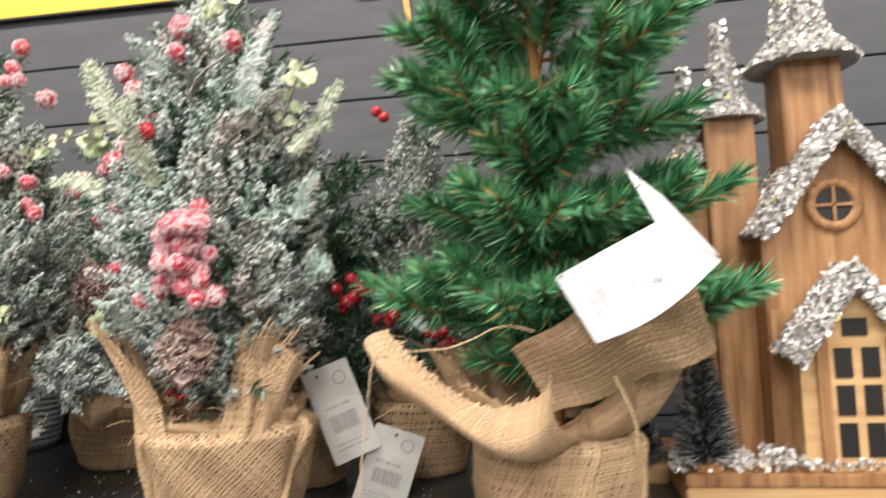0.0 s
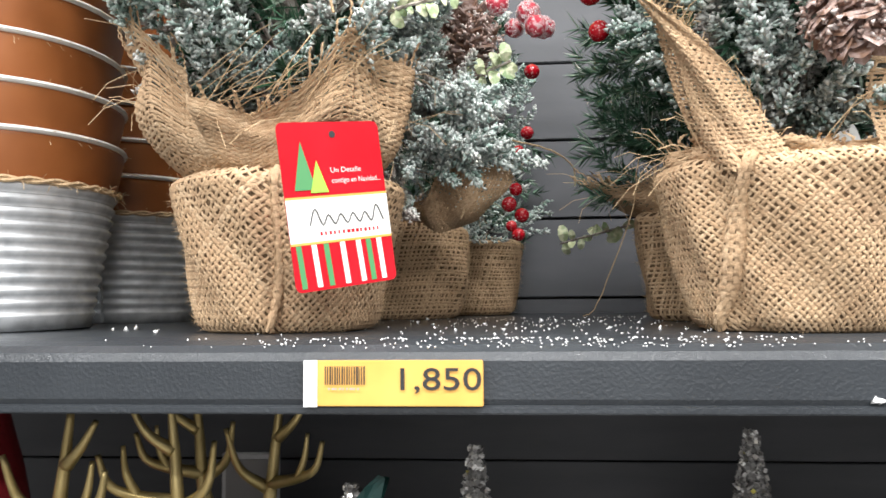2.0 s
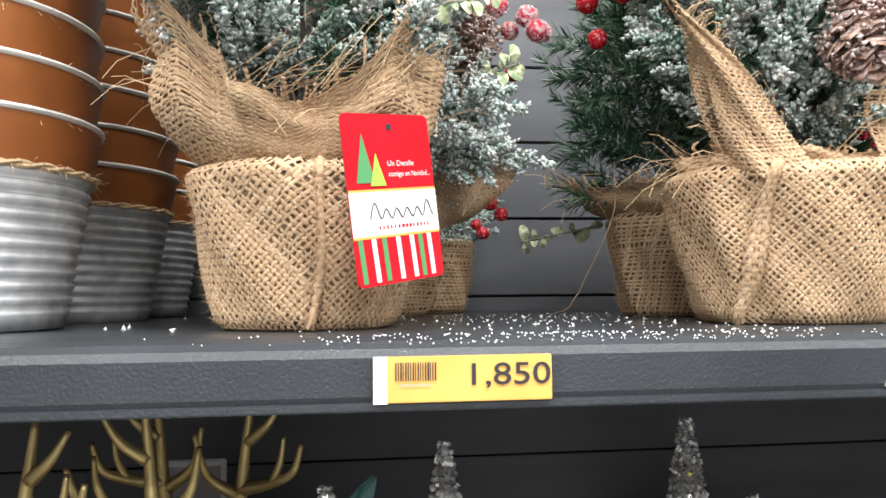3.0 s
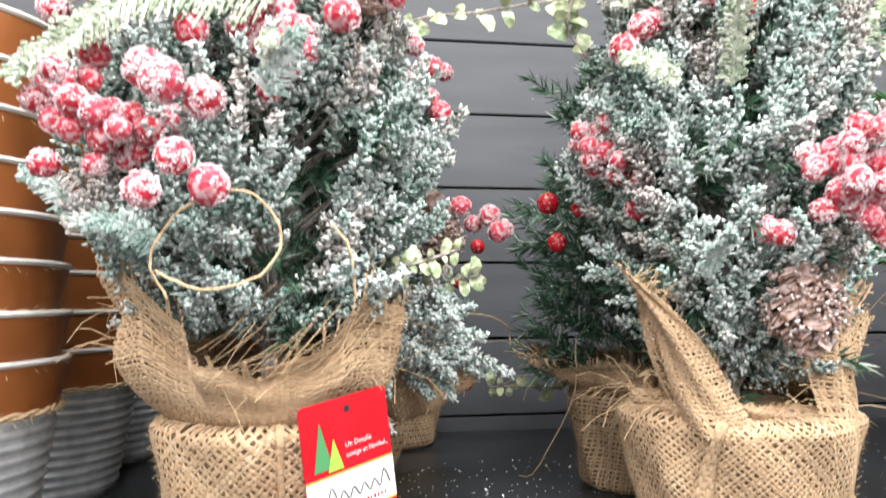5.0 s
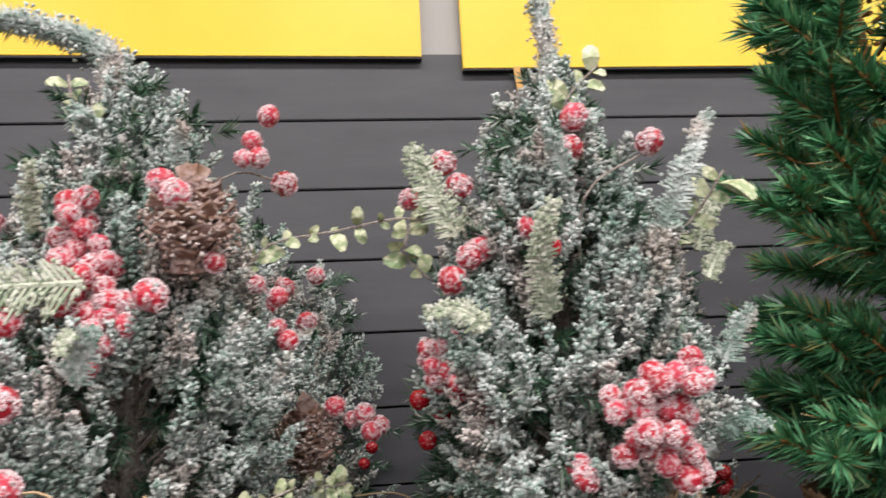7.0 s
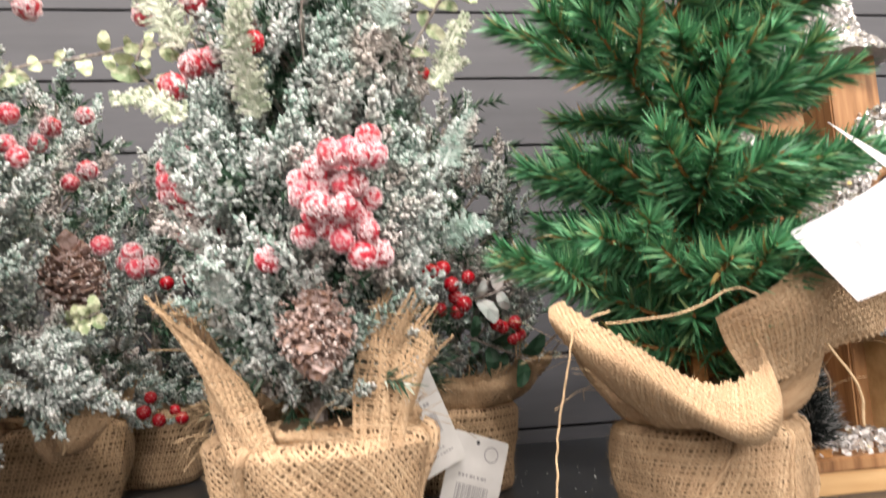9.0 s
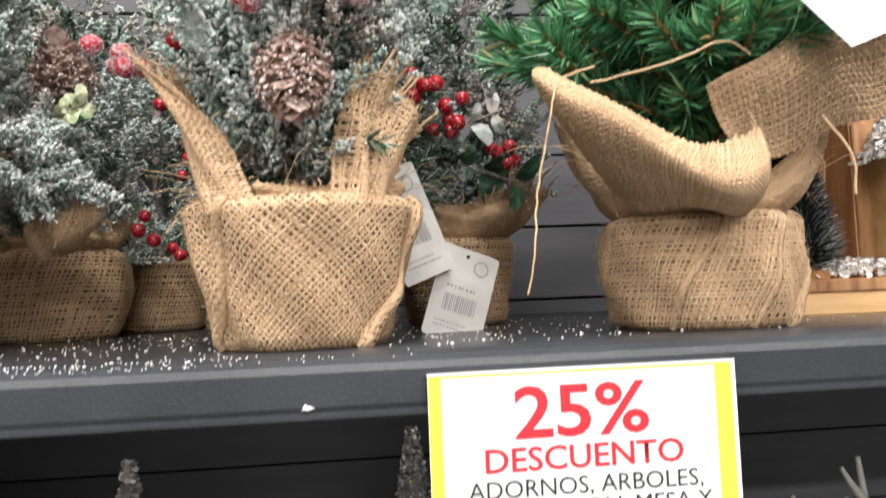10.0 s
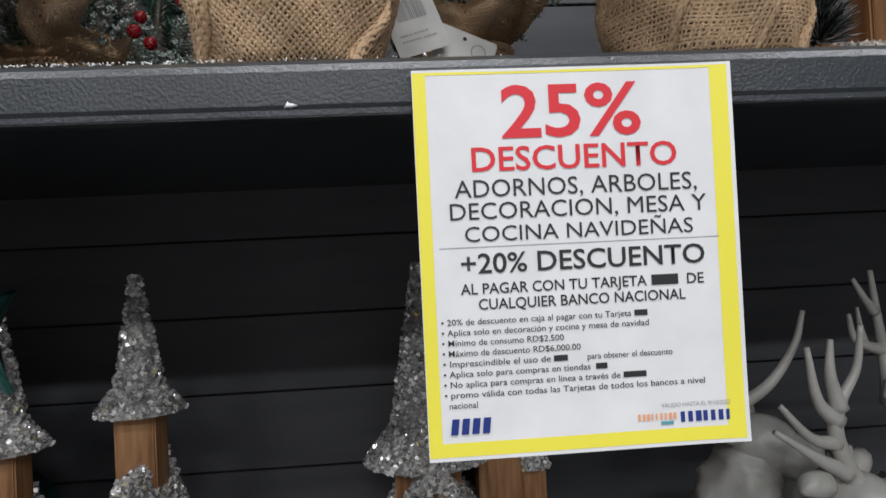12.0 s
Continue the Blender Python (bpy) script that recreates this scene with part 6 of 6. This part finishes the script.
def church(seed=3, half=0.185, side=-1, slim=1.0, stout=1.0, top=0.488, tall=0.175, lift=0.0, label="wooden toy church with silver glitter roofs and a round window"):
    rng = np.random.default_rng(seed)
    ch = thing("toy_church", label, "decoration", group="toy churches")
    wide = min(1.0, half / 0.13)
    # origin: middle of the base's front edge
    part("base", Shape().box(-half, 0.0, 0.0, half, 0.2, 0.022, bevel=0.002), WOOD_PALE, ch)
    part("base_top", Shape().box(-half, -0.001, 0.0225, half, 0.2, 0.036, bevel=0.002), WOOD, ch)
    # nave with a steep gable, round window cut in relief
    gx, gy = 0.005, 0.055
    nw = 0.085 * wide
    outline = [(gx - nw, 0.036), (gx + nw, 0.036), (gx + nw, 0.285 + lift), (gx, 0.392 + lift), (gx - nw, 0.285 + lift)]
    part("nave", Shape().prism(outline, gy, 0.17), WOOD, ch)
    for k in range(4):
        x = gx + (-0.075 + 0.05 * k) * wide
        part("plank", Shape().box(x - 0.008, gy - 0.004, 0.037, x + 0.008, gy + 0.001, 0.2, bevel=0.001), WOOD, ch)
    ring = [(0.024 + 0.006 * math.cos(a), 0.004 * math.sin(a)) for a in [2 * math.pi * k / 8 for k in range(9)]]
    win = part("round_window", Shape().lathe(ring, 28), WOOD, ch, at=pose(gx - 0.008, gy - 0.001, 0.312 + lift, 90, 0, 0), smooth=True)
    part("pane", Shape().lathe([(0, 0.0), (0.0215, 0.0)], 28), BLACK, win, at=pose(0, 0, 0.0008))
    part("cross_bar", Shape().box(-0.021, -0.0016, 0.001, 0.021, 0.0016, 0.003).box(-0.0016, -0.021, 0.001, 0.0016, 0.021, 0.003), WOOD, win)
    for sgn in (-1, 1):
        slope = Shape().box(0, gy - 0.016, -0.005, math.hypot(0.095 * wide, 0.119), 0.185, 0.006, bevel=0.001, turn=pose(gx, 0, 0.402 + lift, 0, (90 - 90 * sgn) + sgn * math.degrees(math.atan2(0.119, 0.095 * wide)), 0))
        rf = part("roof", slope, GLUE, ch, "silver glitter roof")
        g = Shape()
        ex, ez, ez_top = gx + sgn * 0.095 * wide, 0.283 + lift, 0.412 + lift
        A, B = (gx, gy - 0.02, ez_top), (ex, gy - 0.02, ez)
        glitter_on(g, rng, [A, B, (ex, 0.185, ez), (gx, 0.185, ez_top)], 2600, depth=0.005)
        glitter_on(g, rng, [(gx, gy - 0.02, ez_top + 0.006), (ex + sgn * 0.008, gy - 0.02, ez), (ex - sgn * 0.012, gy - 0.022, ez - 0.008), (gx, gy - 0.022, ez_top - 0.027)], 1300, depth=0.006)
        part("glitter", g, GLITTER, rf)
    # porch
    px, py = -0.008, 0.012
    part("porch", Shape().prism([(px - 0.055, 0.036), (px + 0.055, 0.036), (px + 0.055, 0.165), (px, 0.232), (px - 0.055, 0.165)], py, gy), WOOD_PALE, ch)
    for sgn in (-1, 1):
        rf = part("porch_roof", Shape().box(0, py - 0.012, -0.004, 0.1, gy, 0.004, turn=pose(px, 0, 0.238, 0, 50.5 if sgn > 0 else 129.5, 0)), GLUE, ch, "silver glitter roof")
        g = Shape()
        ex, ez = px + sgn * 0.07, 0.155
        glitter_on(g, rng, [(px, py - 0.012, 0.245), (ex, py - 0.012, ez), (ex, gy, ez), (px, gy, 0.245)], 900, depth=0.005)
        glitter_on(g, rng, [(px, py - 0.014, 0.252), (ex + sgn * 0.006, py - 0.014, ez), (ex - sgn * 0.014, py - 0.016, ez - 0.012), (px, py - 0.016, 0.222)], 1000, depth=0.006)
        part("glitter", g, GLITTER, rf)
    for zz, hh in ((0.05, 0.034), (0.092, 0.03), (0.13, 0.03)):
        for sgn in (-1, 1):
            part("lattice_window", Shape().box(px + sgn * 0.013 - 0.0085, py - 0.0015, zz, px + sgn * 0.013 + 0.0085, py + 0.003, zz + hh), BLACK, ch)
    part("lattice_window", Shape().box(px - 0.012, py - 0.0015, 0.172, px + 0.012, py + 0.003, 0.19), BLACK, ch)
    for sgn in (-1, 1):
        part("door_post", Shape().box(px + sgn * 0.034 - 0.006, py - 0.005, 0.037, px + sgn * 0.034 + 0.006, py, 0.17, bevel=0.001), WOOD, ch)
    # towers
    part("tower", Shape().box(-0.002 - 0.037 * slim * stout, 0.125 - 0.037 * slim * stout, 0.2, -0.002 + 0.037 * slim * stout, 0.125 + 0.037 * slim * stout, top + 0.002, bevel=0.002), WOOD, ch)
    spire(ch, rng, -0.002, 0.125, top, 0.048 * slim, tall, 0.024 * slim, 95000)
    if side:
        xa, xb = sorted((side * 0.066, side * 0.122))
        part("side_tower", Shape().box(xa, 0.1, 0.036, xb, 0.16, 0.43, bevel=0.002), WOOD, ch)
        spire(ch, rng, side * 0.092, 0.13, 0.428, 0.03, 0.128, 0.016, 70000)
        xa, xb = sorted((side * 0.118, side * 0.158))
        part("small_tower", Shape().box(xa, 0.115, 0.036, xb, 0.155, 0.38, bevel=0.002), WOOD, ch)
        spire(ch, rng, side * 0.137, 0.135, 0.378, 0.02, 0.125, 0.01, 80000)
    # glitter drifts along the base
    g = Shape()
    for k in range(9):
        x = (-0.18 + 0.045 * k) * half / 0.185
        glitter_on(g, rng, [(x - 0.02, 0.004, 0.039), (x + 0.03, 0.004, 0.039), (x + 0.02, 0.05, 0.05), (x - 0.01, 0.05, 0.05)], 260, depth=0.008)
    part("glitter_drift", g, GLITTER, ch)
    return ch


big = church(slim=0.9)
big.matrix_basis = pose(0.562, 0.165, SHELF)
narrow = church(7, 0.066, 0, 0.69, 0.9, 0.506, 0.157, 0.037, "narrow wooden toy church with a silver glitter spire")
narrow.matrix_basis = pose(-0.312, 0.262, LOWER)
copy_thing(narrow, pose(-0.432, 0.215, LOWER, 0, 0, 4) @ Matrix.Diagonal((0.96, 0.96, 0.955, 1)))
paired = church(11, 0.17, 1, 1.15, 1.0, 0.40, 0.262, 0.0, "wooden toy church with two glitter spires in shade")
paired.matrix_basis = pose(0.02, 0.37, LOWER)


def sisal_tree(at, h, r, seed):
    rng = np.random.default_rng(seed)
    t = thing("bottle_brush_tree", "dark bottle-brush tree with frosted tips beside the church", "decoration", at, "bottle-brush trees")
    n = 90
    z = np.linspace(0.012, h, n)
    part("stem", Shape().tube([(0, 0, 0), (0, 0, h)], 0.0015, 6).box(-0.012, -0.012, 0, 0.012, 0.012, 0.008), STEM, t)
    s = Shape()
    for zz in z:
        rr = max(0.003, r * (1 - (zz / h)) ** 0.85)
        s.put_tris(*needles(rng, np.array([[0, 0, zz]]), np.array([[0, 0, 1.0]]), np.array([0.003]), 120, rr, 0.0006, 78, plump=False, taper=0.0))
    part("bristles", s, SISAL, t)
    return t


# ---- shade things on the lower shelf ----
def beam(s, inverse, points, r0, r1):
    line = arc([inverse @ Vector(p) for p in points], 5)
    k = inverse.to_scale()[0]
    s.tube(line, [k * (r0 + (r1 - r0) * (i / (len(line) - 1)) ** 0.8) for i in range(len(line))], 9)


def rack(s, inverse, base, size, flip, thick=0.0085):
    """A branched antler: one beam with four tines, in the world."""
    def at(x, z, y=0.0):
        return (base[0] + flip * x * size, base[1] + y * size, base[2] + z * size)
    beam(s, inverse, [at(-0.02, -0.06, 0.02), at(-0.004, -0.02), at(0.004, 0.05), at(0.009, 0.098)], thick * 1.25, 0.003)
    beam(s, inverse, [at(0.006, 0.05), at(0.024, 0.066, -0.01), at(0.039, 0.09, -0.012)], thick * 0.8, 0.0025)
    beam(s, inverse, [at(-0.004, 0.0), at(-0.03, 0.022, -0.01), at(-0.04, 0.062, -0.02)], thick * 0.85, 0.0025)
    beam(s, inverse, [at(-0.002, 0.005), at(0.03, 0.014, -0.015), at(0.05, 0.026, -0.025), at(0.058, 0.052, -0.03)], thick * 0.9, 0.0025)
    beam(s, inverse, [at(0.03, 0.014, -0.015), at(0.038, 0.035, -0.02), at(0.041, 0.058, -0.02)], thick * 0.6, 0.002)


def deer(at, turn, scale, mat, label, racks=(), beams=(), horn=None):
    """Standing deer figure, one mesh, hooves at its origin, looking along -y before it is turned."""
    m = pose(*at, 0, 0, turn) @ Matrix.Diagonal((scale, scale, scale, 1))
    inverse = m.inverted()
    s = Shape()
    body = arc([(0, 0.11, 0.26), (0, 0.05, 0.275), (0, -0.03, 0.275), (0, -0.08, 0.29)], 6)
    s.tube(body, [0.035 + 0.032 * math.sin(math.pi * (0.2 + 0.7 * k / (len(body) - 1))) for k in range(len(body))], 28)
    neck = arc([(0, -0.05, 0.29), (0, -0.085, 0.34), (0, -0.10, 0.40), (0, -0.11, 0.435)], 9)
    s.tube(neck, [0.062 - 0.026 * k / (len(neck) - 1) for k in range(len(neck))], 28)
    s.ball((0, -0.12, 0.44), (0.034, 0.045, 0.036), u=18, v=12)
    s.tube([(0, -0.13, 0.44), (0, -0.165, 0.425), (0, -0.195, 0.412), (0, -0.205, 0.41)], [0.03, 0.024, 0.02, 0.012], 12)
    for sg in (-1, 1):
        s.tube([(sg * 0.025, -0.10, 0.455), (sg * 0.05, -0.098, 0.468), (sg * 0.075, -0.095, 0.47), (sg * 0.09, -0.095, 0.465)], [0.008, 0.018, 0.015, 0.003], 10)
        for y in (-0.06, 0.10):
            s.tube([(sg * 0.03, y, 0.26), (sg * 0.034, y + 0.008, 0.16), (sg * 0.034, y - 0.004, 0.08), (sg * 0.034, y, 0.012), (sg * 0.034, y - 0.006, 0.0)], [0.028, 0.017, 0.011, 0.012, 0.014], 10)
        stub = m @ Vector((sg * 0.016, -0.10, 0.466))
        s.tube([inverse @ stub - Vector((0, 0, 0.01)), inverse @ (stub + Vector((0, 0, 0.03)))], [0.012, 0.009], 9)
    for base, size, flip in racks:
        rack(s, inverse, base, size, flip)
    for points, r0, r1 in beams:
        beam(s, inverse, points, r0, r1)
    s.tube([(0, 0.115, 0.27), (0, 0.14, 0.25), (0, 0.145, 0.22)], [0.014, 0.013, 0.004], 8)
    me = s.mesh("deer_figurine", True)
    for v in me.vertices:
        if v.co.z < 0.43 and v.co.z > 0.2:
            v.co += v.normal * (0.013 * noise.noise(Vector((v.co.x * 55, v.co.y * 55, v.co.z * 20))) + 0.006 * noise.noise(v.co * 110))
    ob = part("deer_figurine", me, mat, None, label)
    if horn:
        me.materials.append(horn)
        for f in me.polygons:
            f.material_index = int(f.center.z > 0.478)
    ob.matrix_basis = m
    return tagged(ob, label, "figurine", "deer figurines")


white = "white glazed ceramic deer figurine "
deer((0.405, 0.345, LOWER), 35, 0.88, CERAMIC, white + "with thick branching antlers", beams=(
    ([(0.478, 0.255, 0.775), (0.455, 0.25, 0.815), (0.436, 0.245, 0.86), (0.442, 0.245, 0.895), (0.462, 0.245, 0.93), (0.466, 0.24, 0.975)], 0.0135, 0.003),
    ([(0.441, 0.245, 0.888), (0.43, 0.24, 0.925), (0.432, 0.24, 0.962)], 0.010, 0.003), ([(0.439, 0.245, 0.875), (0.415, 0.24, 0.90), (0.406, 0.24, 0.955)], 0.010, 0.003),
    ([(0.45, 0.25, 0.82), (0.415, 0.24, 0.838), (0.364, 0.235, 0.872)], 0.011, 0.003), ([(0.437, 0.245, 0.853), (0.405, 0.24, 0.862), (0.371, 0.235, 0.898)], 0.009, 0.003)))
deer((0.30, 0.40, LOWER), 60, 0.98, CERAMIC, white + "turned sideways", beams=(
    ([(0.31, 0.33, 0.86), (0.355, 0.33, 0.872), (0.41, 0.33, 0.90), (0.445, 0.33, 0.945), (0.458, 0.33, 0.985)], 0.012, 0.003),
    ([(0.33, 0.33, 0.87), (0.345, 0.33, 0.95), (0.375, 0.33, 1.01)], 0.009, 0.003)))
deer((0.575, 0.41, LOWER), 20, 1.05, CERAMIC, white + "behind another one", racks=(((0.545, 0.32, 0.93), 1.0, -1), ((0.60, 0.32, 0.93), 1.0, 1)))
gold = "brushed gold deer figurine with tall branching antlers"
deer((-0.635, 0.33, LOWER), 0, 1.2, GOLD, gold, racks=(((-0.675, 0.2, 1.033), 1.0, 1), ((-0.585, 0.24, 1.035), 1.05, -1)))
deer((-0.555, 0.46, LOWER), 0, 1.2, TEAL_LEAF, "dark teal glazed deer figurine with brushed gold antlers", racks=(((-0.60, 0.33, 1.04), 1.0, -1), ((-0.525, 0.33, 1.03), 1.05, 1)), horn=GOLD)
gnome = thing("felt_figure", "red felt cone-hatted figure with a pink ball nose", "decoration", (-0.845, 0.30, LOWER))
part("hat", Shape().lathe([(0, 0.58), (0.07, 0.585), (0.058, 0.65), (0.03, 0.76), (0.0, 0.80)], 20), FELT, gnome, smooth=True)
part("body", Shape().lathe([(0, 0), (0.09, 0.0), (0.1, 0.2), (0.08, 0.5), (0.05, 0.585), (0, 0.585)], 20), FELT, gnome, smooth=True)
part("nose", Shape().ball((0.045, -0.07, 0.60), (0.024, 0.024, 0.022)), SKIN, gnome, smooth=True)
bunch = thing("leaf_bunch", "dark teal artificial leaves with a gold tip in shade", "artificial plant", (-0.50, 0.28, LOWER))
part("stem", Shape().tube([(0, 0, 0), (0.01, 0, 0.3), (0, 0, 0.6)], [0.03, 0.012, 0.008], 8), TEAL_LEAF, bunch)
leaf_spray(bunch, [(-0.52, 0.26, LOWER + 0.53), (-0.50, 0.26, LOWER + 0.57), (-0.47, 0.26, LOWER + 0.60)], 4, 0.07, TEAL_LEAF, 8, "dark teal leaves", narrow=0.4)
leaf_spray(bunch, [(-0.47, 0.26, LOWER + 0.60), (-0.43, 0.26, LOWER + 0.62), (-0.40, 0.26, LOWER + 0.61)], 3, 0.06, TEAL_LEAF, 9, "dark teal leaves", narrow=0.35)
frame_ob = thing("framed_card", "small white framed card standing in the shade", "picture frame", (-0.645, 0.50, LOWER), turn=0)
part("frame", Shape().box(0, 0, 0.0, 0.075, 0.008, 0.63, bevel=0.002), PAPER, frame_ob)
part("inset", Shape().box(0.006, -0.001, 0.02, 0.069, 0.0, 0.622), PRINT_GREY, frame_ob)
sisal_tree((0.402, 0.182, SHELF + 0.0365), 0.155, 0.04, 3)
sisal_tree((0.345, 0.29, SHELF), 0.12, 0.036, 4)
small_box = thing("wooden_plinth", "narrow pale wooden plinth end beside the church", "decoration", (0.30, 0.27, SHELF))
part("block", Shape().box(0.0, 0, 0, 0.075, 0.05, 0.022, bevel=0.002), WOOD_PALE, small_box)

# ---- loose flakes on the shelf ----
rng = np.random.default_rng(9)
n = 560
cx = rng.choice([-0.26, -0.2, -0.15, 0.06, 0.12, -0.3, 0.02, -0.02, 0.33], n)
pts = np.stack([cx + rng.normal(0, 0.07, n), np.clip(rng.uniform(0.0, 0.42, n) + 0.02, 0.014, 0.6), np.full(n, SHELF + 0.0006)], 1)
flakes = Shape().put_tris(*grains(rng, pts, 0.0008 * rng.uniform(0.5, 1.5, (n, 4))))
big_pts = np.stack([rng.uniform(-0.6, 0.45, 70), rng.uniform(0.01, 0.45, 70), np.full(70, SHELF + 0.001)], 1)
flakes.put_tris(*grains(rng, big_pts, 0.0019))
lip_pts = np.stack([rng.normal(-0.26, 0.10, 300), rng.uniform(0.002, 0.016, 300), np.full(300, SHELF - 0.0006)], 1)
lip_pts[:, 2] -= (0.016 - lip_pts[:, 1]) ** 2 * 25
flakes.put_tris(*grains(rng, lip_pts, 0.0007))
flakes.put_tris(*grains(rng, np.array([(-0.079, -0.001, 1.1675), (-0.081, -0.001, 1.168)]), 0.003))
tagged(part("snow_flakes", flakes, SNOW), "loose white artificial snow flakes scattered on the shelf", "artificial snow", kind="stuff")
